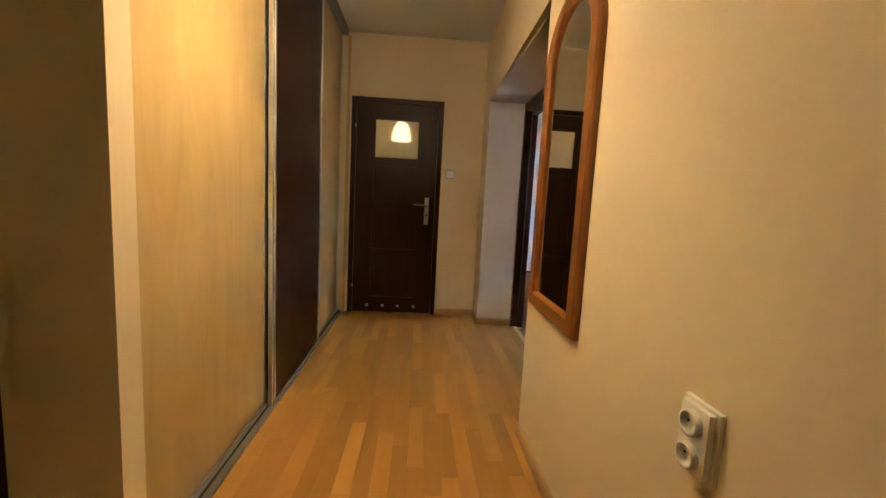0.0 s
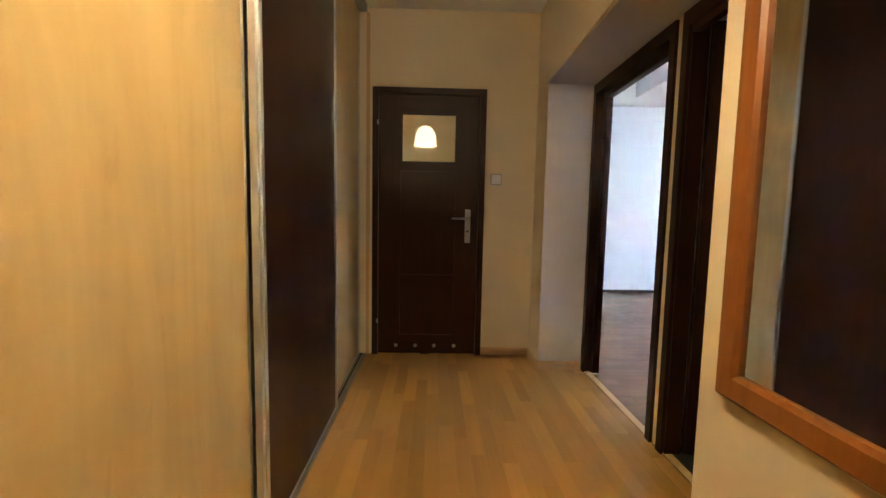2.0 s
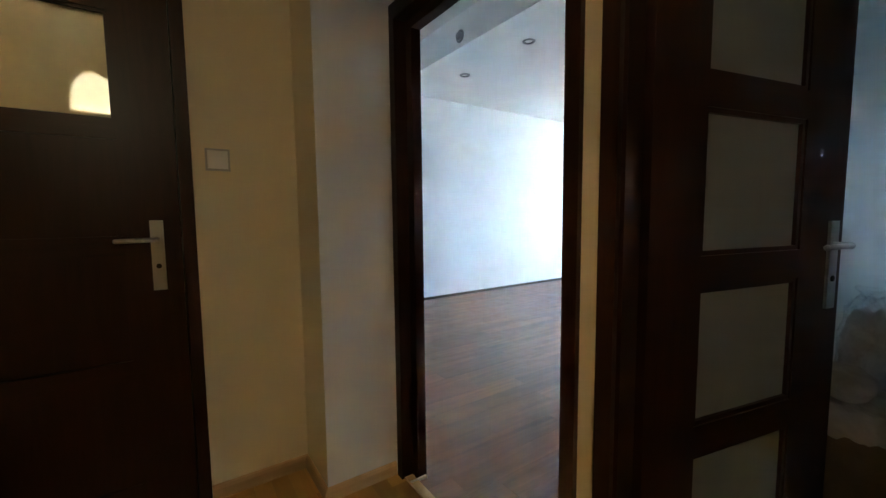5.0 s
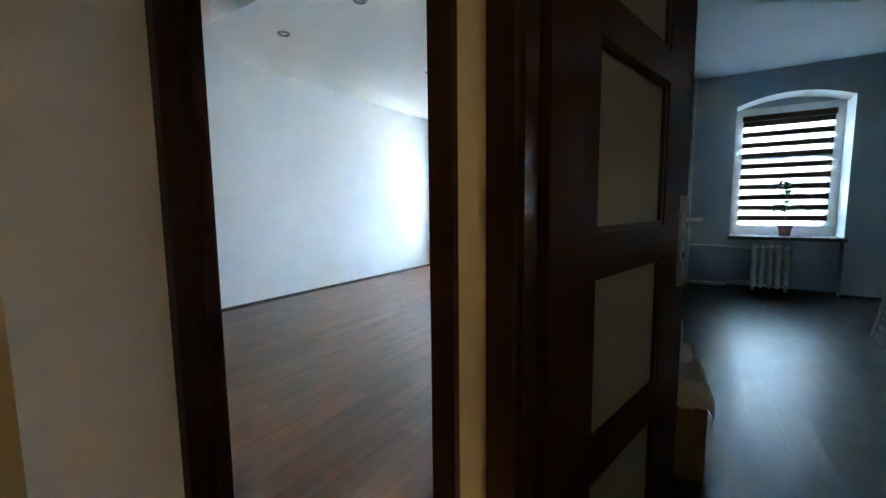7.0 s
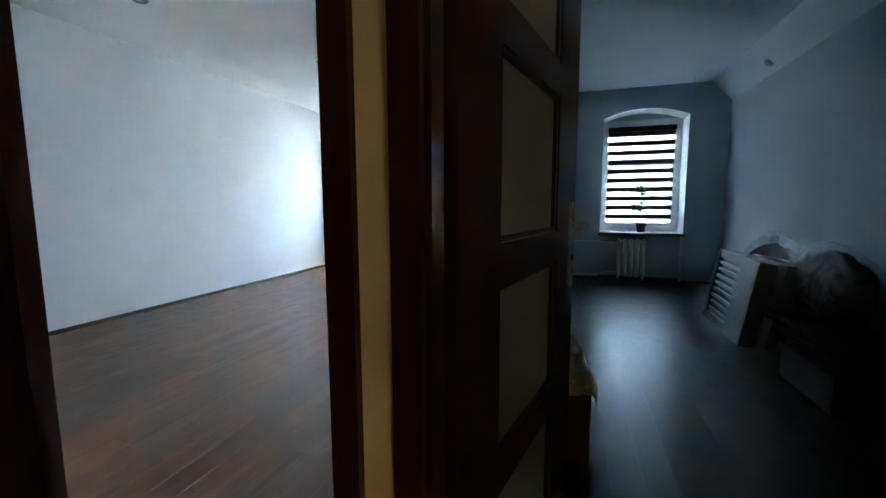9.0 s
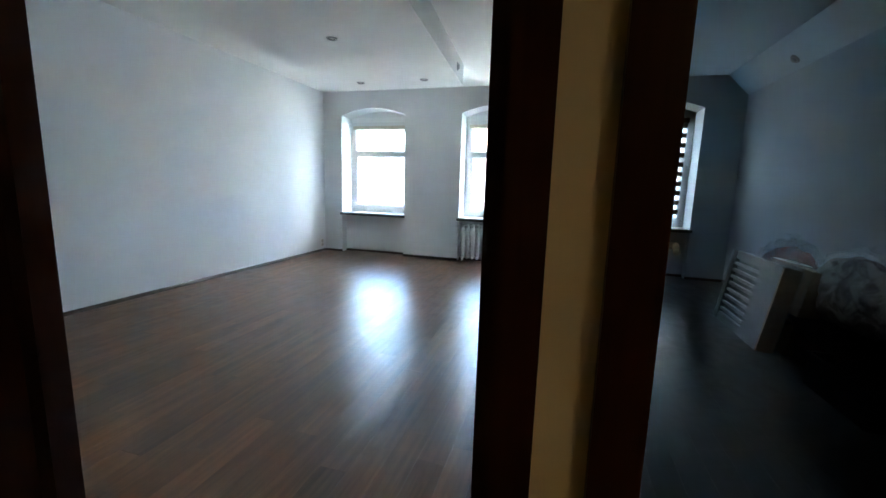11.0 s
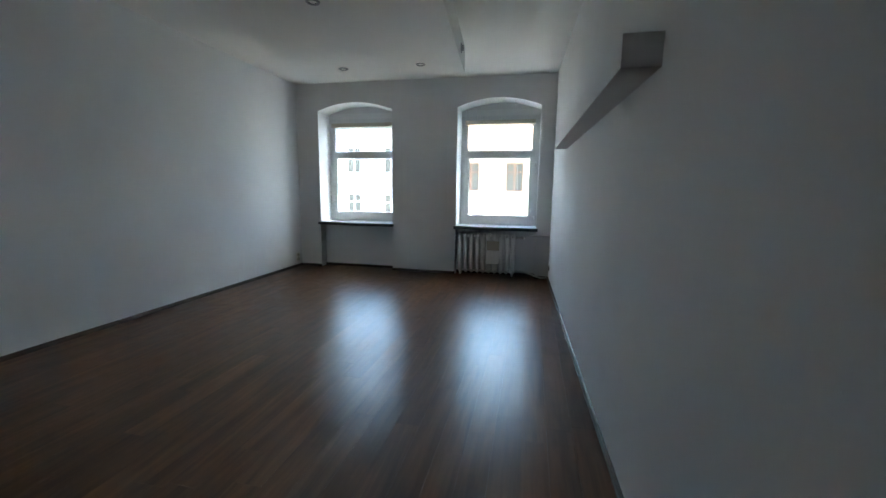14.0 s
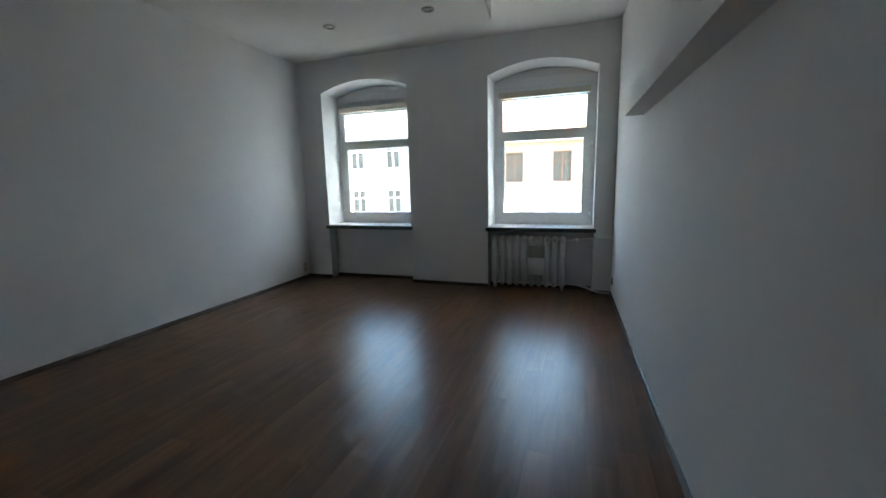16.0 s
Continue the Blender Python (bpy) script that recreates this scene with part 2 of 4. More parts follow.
# ---- the large structure ----
HALL_L, HALL_R, END_Y, HALL_H = -0.79, 0.452, 4.20, 2.63
END_X = 0.502
DOOR_X0, DOOR_X1 = 0.83, 0.90
LR_Y, FAC_X, LR_H, R2_H = 6.99, 6.74, 2.735, 2.75
R2_Y = 0.71
WINDOWS = [("window_1", 5.477, 6.645), ("window_2", 3.39, 4.525), ("window_3", 1.185, 2.285)]
SILL_Z, SPRING_Z, CROWN_Z, FRAME_Z = 0.66, 2.345, 2.46, 2.28

# hall walls
wall("wall_hall_right", HALL_R, DOOR_X0, -1.6, 2.115, 0, HALL_H, M_CREAM)
bm = bmesh.new()
prism(bm, [(HALL_R, 2.115), (DOOR_X0, 2.115), (DOOR_X0, 3.915), (END_X, 3.915)], "z", 2.03, HALL_H)
solid("wall_hall_lintel", bm, M_CREAM, kind="structure")
wall("wall_hall_right_end", END_X, DOOR_X0, 3.915, END_Y, 0, HALL_H, M_CREAM)
wall("wall_hall_end", -1.5, DOOR_X0, END_Y, END_Y + 0.12, 0, HALL_H, M_CREAM, [(-0.735, 0.10, 0, 2.045)])
wall("wall_bathroom", -0.95, 0.30, END_Y + 0.125, END_Y + 0.2, 0, HALL_H, M_CREAM)
wall("wall_hall_return", -2.1, HALL_L, 1.25, 1.332, 0, HALL_H, M_CREAM)
wall("wall_entry_left", -2.1, -2.0, -1.6, 1.25, 0, HALL_H, M_CREAM)
wall("wall_wardrobe_back", -1.5, -1.38, 1.332, END_Y, 0, HALL_H, M_CREAM)
wall("wall_entry_back", -2.1, DOOR_X1, -1.72, -1.6, 0, HALL_H, M_CREAM)
# the wall that holds the two room doors
DOOR1, DOOR2 = (2.985, 3.875), (2.03, 2.885)
HEAD_Z = 1.97
wall("wall_doors", DOOR_X0, DOOR_X1, -1.6, LR_Y + 0.1, 0, 2.95, M_CREAM, [(*DOOR1, 0, HEAD_Z), (*DOOR2, 0, HEAD_Z)])
solid("wall_living_room_lining", voxels(bmesh.new(), [DOOR_X1, DOOR_X1 + 0.004], [2.975, *DOOR1, LR_Y], [0, HEAD_Z, 2.95],
      lambda x, y, z: not (DOOR1[0] < y < DOOR1[1] and z < HEAD_Z)), M_WHITE, kind="structure")
# rooms
wall("wall_living_room_left", DOOR_X1, 7.4, LR_Y, LR_Y + 0.12, 0, 2.95, M_WHITE)
bm = bmesh.new()
prism(bm, [(DOOR_X1 + 0.001, 2.92), (DOOR_X1 + 0.001, 3.025), (FAC_X + 0.01, 3.203), (FAC_X + 0.01, 3.05)], "z", 0, 2.95)
solid("wall_partition", bm, M_WHITE, kind="structure")
bm = bmesh.new()
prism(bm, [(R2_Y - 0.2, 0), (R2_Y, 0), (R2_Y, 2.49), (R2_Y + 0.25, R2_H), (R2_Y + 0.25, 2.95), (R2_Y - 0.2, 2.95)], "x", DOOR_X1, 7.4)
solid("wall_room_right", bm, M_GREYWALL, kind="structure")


def facade(y0, y1, name, material, wins):
    """The thick outer wall with arched window bays, niches under the sills and the frame's rebate."""
    bm = bmesh.new()
    xs = [FAC_X, FAC_X + 0.15, FAC_X + 0.36, FAC_X + 0.58]
    ys = sorted({y0, y1, *[w[1] for w in wins], *[w[2] for w in wins]})
    zs = [0, SILL_Z, 0.70, FRAME_Z, CROWN_Z + 0.005, 2.95]

    def filled(x, y, z):
        for _, a, b in wins:
            if a < y < b:
                if x < xs[1]:
                    return z > CROWN_Z
                if x < xs[2]:
                    return not SILL_Z < z < CROWN_Z
                return not 0.70 < z < FRAME_Z
        return True
    voxels(bm, xs, ys, zs, filled)
    for _, a, b in wins:
        n = 20
        curve = [(a + (b - a) * i / n, SPRING_Z + (CROWN_Z - SPRING_Z) * (1 - (2 * i / n - 1) ** 2)) for i in range(n + 1)]
        for (ya, za), (yb, zb) in zip(curve, curve[1:]):
            prism(bm, [(ya, za), (yb, zb), (yb, CROWN_Z + 0.005), (ya, CROWN_Z + 0.005)], "x", FAC_X, FAC_X + 0.36)
    return solid(name, bm, material, kind="structure")


facade(3.13, LR_Y, "wall_facade_living_room", M_WHITE, WINDOWS[:2])
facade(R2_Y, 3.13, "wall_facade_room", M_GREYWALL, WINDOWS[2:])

# floors (the boards lie on these) and ceilings
solid("floor_slab", block(-2.1, 7.4, -1.72, 7.6, -0.2, -0.012, 0), M_JOINT, kind="structure")
solid("ceiling_hall", block(-2.1, DOOR_X0, -1.72, END_Y + 0.12, HALL_H, HALL_H + 0.1, 0), M_CEIL, kind="structure")
solid("ceiling_living_room", block(DOOR_X1, FAC_X, 3.0, LR_Y, LR_H, LR_H + 0.1, 0), M_CEIL, kind="structure")
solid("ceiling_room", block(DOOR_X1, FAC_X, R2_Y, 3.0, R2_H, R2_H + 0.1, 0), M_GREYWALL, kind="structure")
solid("roof_slab", block(-2.2, 7.4, -1.8, 7.7, 2.96, 3.1, 0), M_CEIL, kind="structure")

# lowered ceiling panel of the living room
bm = bmesh.new()
prism(bm, [(2.0, 3.98), (5.63, 4.25), (5.63, 5.93), (2.0, 5.72)], "z", 2.478, LR_H + 0.02)
solid("ceiling_panel", soft(bm, 0.004), M_CEIL, kind="structure")

# white plaster inside the alcove, the lilac cast of lamp and daylight in its colour
solid("trim_alcove_reveal", block(END_X, DOOR_X0, 3.911, 3.915, 0.0, 2.026, 0), M_WHITE_TINT, kind="structure")
solid("trim_alcove_soffit", block(END_X - 0.008, DOOR_X0, 2.115, 3.911, 2.026, 2.03, 0), M_WHITE_TINT, kind="structure")
wall("wall_behind_bath_door", -1.5, DOOR_X0, 4.9, 5.0, 0, 2.95, M_CREAM)

M_MILK = plain("milk_glass", (0.95, 0.85, 0.56), 0.06, IOR=1.75)
for l in list(M_MILK.node_tree.links):
    if l.to_socket.name == "Roughness":
        M_MILK.node_tree.links.remove(l)
M_MILK.node_tree.nodes["Principled BSDF"].inputs["Roughness"].default_value = 0.04


def fabric(name, colour, trans=0.3, clear=0.0):
    """Cloth or matt glass that lets some light through."""
    k = Mat(name)
    v = k.coords()
    weave = k.noise(v, 420, 2)
    k.bump(weave, 0.3, 0.001)
    k.set(k.mix(tuple(c * 0.8 for c in colour), colour, weave), 0.9)
    tl = k.n("ShaderNodeBsdfTranslucent", Color=(*colour, 1))
    mixn = k.t.nodes.new("ShaderNodeMixShader")
    mixn.inputs[0].default_value = trans
    k.link(k.b.outputs[0], mixn.inputs[1])
    k.link(tl.outputs[0], mixn.inputs[2])
    last = mixn
    if clear:
        tr = k.n("ShaderNodeBsdfTransparent", Color=(1, 1, 1, 1))
        last = k.t.nodes.new("ShaderNodeMixShader")
        last.inputs[0].default_value = clear
        k.link(mixn.outputs[0], last.inputs[1])
        k.link(tr.outputs[0], last.inputs[2])
    k.link(last.outputs[0], k.t.nodes["Material Output"].inputs["Surface"])
    return k.m


M_FROST = fabric("frosted_glass", (0.40, 0.41, 0.42), 0.5)

# ---- doors, windows and fittings ----


def door_frame(name, y0, y1, label, left, right, stop, s=0.045):
    """Architraves on the hall side, a lining through the wall and a thick stop; stop: its span along x."""
    f = thing(name, (DOOR_X0, y0, 0), label, "door frame", kind="structure")
    d, top, t = DOOR_X1 - DOOR_X0, HEAD_Z, 0.02
    n = y1 - y0
    part("architrave", block(-0.016, 0.0, n - t, n + left, 0, top + 0.045, 0.004), M_WENGE, f)
    part("architrave", block(-0.016, 0.0, -right, t, 0, top + 0.045, 0.004), M_WENGE, f)
    part("head_architrave", block(-0.016, 0.0, t, n - t, top - t, top + 0.045, 0.004), M_WENGE_H, f)
    part("lining", block(0.0, d + 0.012, n - t, n, 0, top, 0.003), M_WENGE, f)
    part("lining", block(0.0, d + 0.012, 0.0, t, 0, top, 0.003), M_WENGE, f)
    part("head_lining", block(0.0, d + 0.012, t, n - t, top - t, top, 0.003), M_WENGE_H, f)
    part("stop", block(stop[0], stop[1], n - t - s + 0.003, n - t, 0, top - t, 0.004), M_WENGE, f)
    part("stop", block(stop[0], stop[1], t, t + min(s, 0.028), 0, top - t, 0.004), M_WENGE, f)
    part("head_stop", block(stop[0], stop[1], t + min(s, 0.028), n - t - s + 0.003, top - t - 0.035, top - t, 0.004), M_WENGE_H, f)
    return f


frame_1 = door_frame("door_frame_1", *DOOR1, "dark wenge door frame with no leaf, open to the living room", 0.022, 0.023, (0.040, 0.084))
part("strike_plate", block(0.006, 0.034, 0.020, 0.0225, 0.98, 1.16, 0.001), M_STEEL, frame_1, "steel strike plate")
part("threshold", block(-0.004, 0.036, 0.0, DOOR1[1] - DOOR1[0], 0.0, 0.007, 0.003), M_PINE, frame_1, "pale wooden threshold strip")
part("foot_sealant", block(0.0, 0.08, DOOR1[1] - DOOR1[0] - 0.072, DOOR1[1] - DOOR1[0] - 0.0625, 0.0, 0.012, 0.003), M_PLASTIC, frame_1, "white sealant at the foot")
frame_2 = door_frame("door_frame_2", *DOOR2, "dark wenge door frame of the room with the striped blind", 0.022, 0.02, (0.0, 0.034), 0.013)
part("threshold", block(-0.004, 0.036, 0.0, DOOR2[1] - DOOR2[0], 0.0, 0.007, 0.003), M_PINE, frame_2, "pale wooden threshold strip")


def lever_handle(parent, at, facing, lever, name="door_handle"):
    """A long plate with a lever. facing: the way the plate looks; lever: the way the lever points (unit vectors)."""
    f, l = Vector(facing), Vector(lever)
    up = Vector((0, 0, 1))
    rot = Matrix((l, f, up)).transposed().to_4x4()
    m = Matrix.Translation(at) @ rot
    bm = bmesh.new()
    cuboid(bm, -0.021, 0.021, 0, 0.008, -0.19, 0.07)
    soft(bm, 0.006, 3)
    bm.transform(m)
    plate = part(name, bm, M_STEEL, parent, "satin steel lever handle on a long plate")
    bm = bmesh.new()
    tube(bm, (0, 0.006, 0), (0, 0.05, 0), 0.009, 12)
    tube(bm, (-0.006, 0.045, 0), (0.118, 0.045, -0.002), 0.0085, 12)
    bmesh.ops.create_uvsphere(bm, u_segments=12, v_segments=8, radius=0.0085, matrix=Matrix.Translation((0.118, 0.045, -0.002)))
    bm.transform(m)
    part("lever", bm, M_STEEL, plate, smooth=True)
    bm = bmesh.new()
    tube(bm, (0, 0.007, -0.10), (0, 0.0105, -0.10), 0.009, 12)
    bm.transform(m)
    part("keyhole", bm, M_BLACK, plate)
    return plate


def glazed_leaf(name, at, turn, label):
    """A leaf with stiles, rails and four frosted panes one above another. It lies along local x, from the hinges out."""
    leaf = thing(name, at, label, "door", turn=turn, kind="structure")
    wd, th, h = 0.79, 0.04, 1.955
    zs = [(0.19, 0.537), (0.615, 0.970), (1.052, 1.41), (1.487, 1.82)]
    x0, x1 = 0.175, 0.58
    part("stile", block(0, x0, -th / 2, th / 2, 0.008, h, 0.004), M_WENGE, leaf)
    part("stile", block(x1, wd, -th / 2, th / 2, 0.008, h, 0.004), M_WENGE, leaf)
    edges = [0.008] + [v for z in zs for v in z] + [h]
    for a, b in zip(edges[::2], edges[1::2]):
        part("rail", block(x0, x1, -th / 2, th / 2, a, b, 0.004), M_WENGE_X, leaf)
    for a, b in zs:
        part("pane", block(x0, x1, -0.004, 0.004, a, b, 0), M_FROST, leaf, "frosted glass pane")
        for s in (-1, 1):
            bm = bmesh.new()
            for q in ((x0, x0 + 0.012, a, b), (x1 - 0.012, x1, a, b), (x0 + 0.012, x1 - 0.012, a, a + 0.012), (x0 + 0.012, x1 - 0.012, b - 0.012, b)):
                cuboid(bm, q[0], q[1], *sorted((s * 0.005, s * 0.015)), q[2], q[3])
            part("glazing_bead", bm, M_WENGE, leaf)
    for s in (-1, 1):
        lever_handle(leaf, (wd - 0.055, s * th / 2, 1.06), (0, s, 0), (-1, 0, 0))
    for z in (0.25, 1.70):
        bm = bmesh.new()
        tube(bm, (-0.006, 0.022, z - 0.04), (-0.006, 0.022, z + 0.04), 0.007, 12)
        part("hinge", bm, M_STEEL, leaf, smooth=True)
    return leaf


glazed_leaf("door_2", (0.925, 2.868, 0.004), -12.5, "open dark wenge door with four frosted glass panes")


def bathroom_door():
    """The closed door at the end of the hall, in its frame."""
    f = thing("door_3", (-0.32, END_Y, 0), "closed dark wenge bathroom door with a small glazed light", "door", kind="structure")
    L, R, top = -0.75 + 0.32, 0.112 + 0.32, 2.06
    w = 0.045
    part("frame_post", block(L, L + w, -0.018, 0.12, 0, top, 0.004), M_WENGE, f)
    part("frame_post", block(R - w, R, -0.018, 0.12, 0, top, 0.004), M_WENGE, f)
    part("frame_head", block(L + w, R - w, -0.018, 0.12, top - w, top, 0.004), M_WENGE_X, f)
    a, b, y0, y1 = L + w + 0.003, R - w - 0.003, -0.004, 0.036
    gx0, gx1, gz0, gz1 = -0.533 + 0.32, -0.11 + 0.32, 1.505, 1.875
    h = top - w - 0.003
    part("stile", block(a, gx0, y0, y1, 0.008, h, 0.003), M_WENGE, f)
    part("stile", block(gx1, b, y0, y1, 0.008, h, 0.003), M_WENGE, f)
    part("top_rail", block(gx0, gx1, y0, y1, gz1, h, 0.003), M_WENGE_X, f)
    part("rail", block(gx0, gx1, y0, y1, 1.44, gz0, 0.003), M_WENGE_X, f)
    part("panel", block(gx0, gx1, y0 + 0.006, y1 - 0.006, 1.10, 1.44, 0.003), M_WENGE, f)
    part("rail", block(gx0, gx1, y0, y1, 1.03, 1.10, 0.003), M_WENGE_X, f)
    part("panel", block(gx0, gx1, y0 + 0.006, y1 - 0.006, 0.64, 1.03, 0.003), M_WENGE, f)
    part("rail", block(gx0, gx1, y0, y1, 0.57, 0.64, 0.003), M_WENGE_X, f)
    part("panel", block(gx0, gx1, y0 + 0.006, y1 - 0.006, 0.16, 0.57, 0.003), M_WENGE, f)
    part("bottom_rail", block(gx0, gx1, y0, y1, 0.008, 0.16, 0.003), M_WENGE_X, f)
    bm = block(gx0 - 0.004, gx1 + 0.004, -0.0025, 0.0025, gz0, gz1, 0)
    mid = Vector(((gx0 + gx1) / 2, 0, (gz0 + gz1) / 2))
    bm.transform(Matrix.Translation(mid + Vector((0, 0.0225, 0))) @ Matrix.Rotation(radians(1.0), 4, "Z") @ Matrix.Rotation(radians(0.5), 4, "X") @ Matrix.Translation(-mid))
    part("pane", bm, M_MILK, f, "glossy cream milk-glass pane")
    bm = bmesh.new()
    for q in ((gx0, gx0 + 0.01, gz0, gz1), (gx1 - 0.01, gx1, gz0, gz1), (gx0 + 0.01, gx1 - 0.01, gz0, gz0 + 0.01), (gx0 + 0.01, gx1 - 0.01, gz1 - 0.01, gz1)):
        cuboid(bm, q[0], q[1], 0.002, 0.0125, q[2], q[3])
    part("glazing_bead", bm, M_WENGE, f)
    for x in (-0.56, -0.407, -0.257, -0.10):
        bm = bmesh.new()
        prof = [(0.004, -0.002), (0.004, 0.003), (0.011, 0.004), (0.014, 0.001), (0.014, -0.002)]
        lathe(bm, prof, 20)
        bm.transform(Matrix.Translation((x + 0.32, y0, 0.07)) @ Matrix.Rotation(radians(90), 4, "X"))
        ring = part("vent_ring", bm, M_STEEL, f, "small round steel vent ring", smooth=True)
        bm = bmesh.new()
        tube(bm, (x + 0.32, y0 - 0.001, 0.07), (x + 0.32, y0 + 0.002, 0.07), 0.0045, 12)
        part("vent_hole", bm, M_BLACK, ring)
    for z in (0.27, 1.80):
        bm = bmesh.new()
        tube(bm, (L + w - 0.004, y0 - 0.010, z - 0.016), (L + w - 0.004, y0 - 0.010, z + 0.016), 0.008, 12)
        part("hinge", bm, M_STEEL, f, smooth=True)
    lever_handle(f, (-0.012 + 0.32, y0, 1.085), (0, -1, 0), (-1, 0, 0))


bathroom_door()

# pine filler between wardrobe and bathroom door
solid("trim_pine", block(-0.797, -0.772, END_Y - 0.012, END_Y, 0, HALL_H - 0.04, 0.002), M_PINE, kind="structure")


def sliding_wardrobe():
    """Built-in wardrobe with three sliding doors on aluminium tracks."""
    w = thing("sliding_wardrobe", (HALL_L, 1.332, 0), "built-in wardrobe with two beech and one dark wenge sliding door", "wardrobe")
    y = lambda v: v - 1.332
    track = part("bottom_track", block(-0.095, 0.0, 0.0, y(4.17), 0, 0.012, 0.002), M_TRACK, w, "grey metal floor track")
    part("track_groove", block(-0.040, -0.030, 0.001, y(4.17) - 0.001, 0.010, 0.0135, 0), M_BLACK, track)
    part("top_track", block(-0.095, 0.0, 0.0, y(4.17), HALL_H - 0.045, HALL_H, 0.002), M_TRACK, w, "dark grey ceiling track")
    for name, a, b, x, m, lab in (("sliding_door", 1.334, 2.345, -0.062, M_BEECH, "beech sliding door"), ("sliding_door", 2.30, 3.275, -0.018, M_WARDROBE, "dark red-brown wenge sliding door"),
                                  ("sliding_door", 3.26, 4.165, -0.062, M_BEECH, "beech sliding door")):
        a, b = y(a), y(b)
        d = part(name, block(x - 0.010, x, a + 0.01, b - 0.01, 0.018, HALL_H - 0.048, 0.001), m, w, lab)
        for e0, e1 in ((a, a + (0.05 if m is M_WARDROBE else 0.02)), (b - 0.022, b)):
            bm = bmesh.new()
            cuboid(bm, x - 0.014, x + 0.008, e0, e1, 0.014, HALL_H - 0.047)
            soft(bm, 0.003)
            if e1 - e0 > 0.03:
                cuboid(bm, x + 0.008, x + 0.013, e0 + 0.018, e0 + 0.026, 0.014, HALL_H - 0.047)
            part("edge_profile", bm, M_ALU, d, "aluminium grip profile")
        part("bottom_profile", block(x - 0.012, x + 0.006, a + 0.05, b - 0.022, 0.014, 0.022, 0.001), M_ALU, d)
    part("side_strip", block(-0.09, -0.07, y(4.165), y(4.19), 0, HALL_H - 0.05, 0.001), M_ALU, w)
    part("back_panel", block(-0.10, -0.096, 0.0, y(4.17), 0.012, HALL_H - 0.046, 0), M_BLACK, w)


sliding_wardrobe()


def skirting(name, a, b, material, h=0.06, t=0.014, side=1):
    """A board with a rounded top along the floor from a to b; side: which side of the line it stands on."""
    a, b = Vector((*a, 0)), Vector((*b, 0))
    d = (b - a).normalized()
    nrm = Vector((-d.y, d.x, 0)) * side
    bm = bmesh.new()
    prof = [(0.0, 0.0), (t, 0.0), (t, h * 0.7), (t * 0.7, h * 0.92), (t * 0.3, h), (0.0, h)]
    lo = [bm.verts.new(a + nrm * u + Vector((0, 0, v))) for u, v in prof]
    hi = [bm.verts.new(b + nrm * u + Vector((0, 0, v))) for u, v in prof]
    bm.faces.new(lo), bm.faces.new(hi[::-1])
    for i in range(len(prof)):
        j = (i + 1) % len(prof)
        bm.faces.new((lo[i], lo[j], hi[j], hi[i]))
    return solid(name, bm, material, kind="structure")


M_BASEX = wood("beech_skirting_across", (0.42, 0.26, 0.12), (0.54, 0.36, 0.19), "x", 0.45)
M_SKIRT_Y = wood("grey_brown_skirting_across", (0.045, 0.031, 0.024), (0.080, 0.057, 0.044), "y", 0.4)
skirting("baseboard_hall_end", (0.114, END_Y), (END_X, END_Y), M_BASEX, side=-1)
skirting("baseboard_hall_corner", (END_X, 3.901), (END_X, END_Y - 0.014), M_BASEW)
skirting("baseboard_alcove", (END_X, 3.915), (DOOR_X0 - 0.016, 3.915), M_BASEX, side=-1)
skirting("baseboard_hall_right", (HALL_R, -1.6), (HALL_R, 2.115), M_BASEW)
skirting("baseboard_living_left", (DOOR_X1, LR_Y), (FAC_X, LR_Y), M_SKIRT, 0.036, side=-1)
skirting("baseboard_living_right", (DOOR_X1 + 0.03, 3.028), (FAC_X, 3.203), M_SKIRT, 0.036)
for n, a, b in (("a", 6.645, LR_Y - 0.014), ("b", 4.525, 5.477), ("c", 3.217, 3.39)):
    skirting("baseboard_facade_" + n, (FAC_X, a), (FAC_X, b), M_SKIRT_Y, 0.036)
for n, a, b in (("d", 5.477, 6.645), ("e", 3.39, 4.525)):
    skirting("baseboard_niche_" + n, (FAC_X + 0.15, a), (FAC_X + 0.15, b), M_SKIRT_Y, 0.036)
skirting("baseboard_room_right", (DOOR_X1, R2_Y), (FAC_X, R2_Y), M_SKIRT, 0.036)
skirting("baseboard_room_facade", (FAC_X, R2_Y + 0.014), (FAC_X, 1.185), M_SKIRT_Y, 0.036)
skirting("baseboard_room_facade_left", (FAC_X, 2.285), (FAC_X, 3.04), M_SKIRT_Y, 0.036)
skirting("baseboard_room_niche", (FAC_X + 0.15, 1.185), (FAC_X + 0.15, 2.285), M_SKIRT_Y, 0.036)


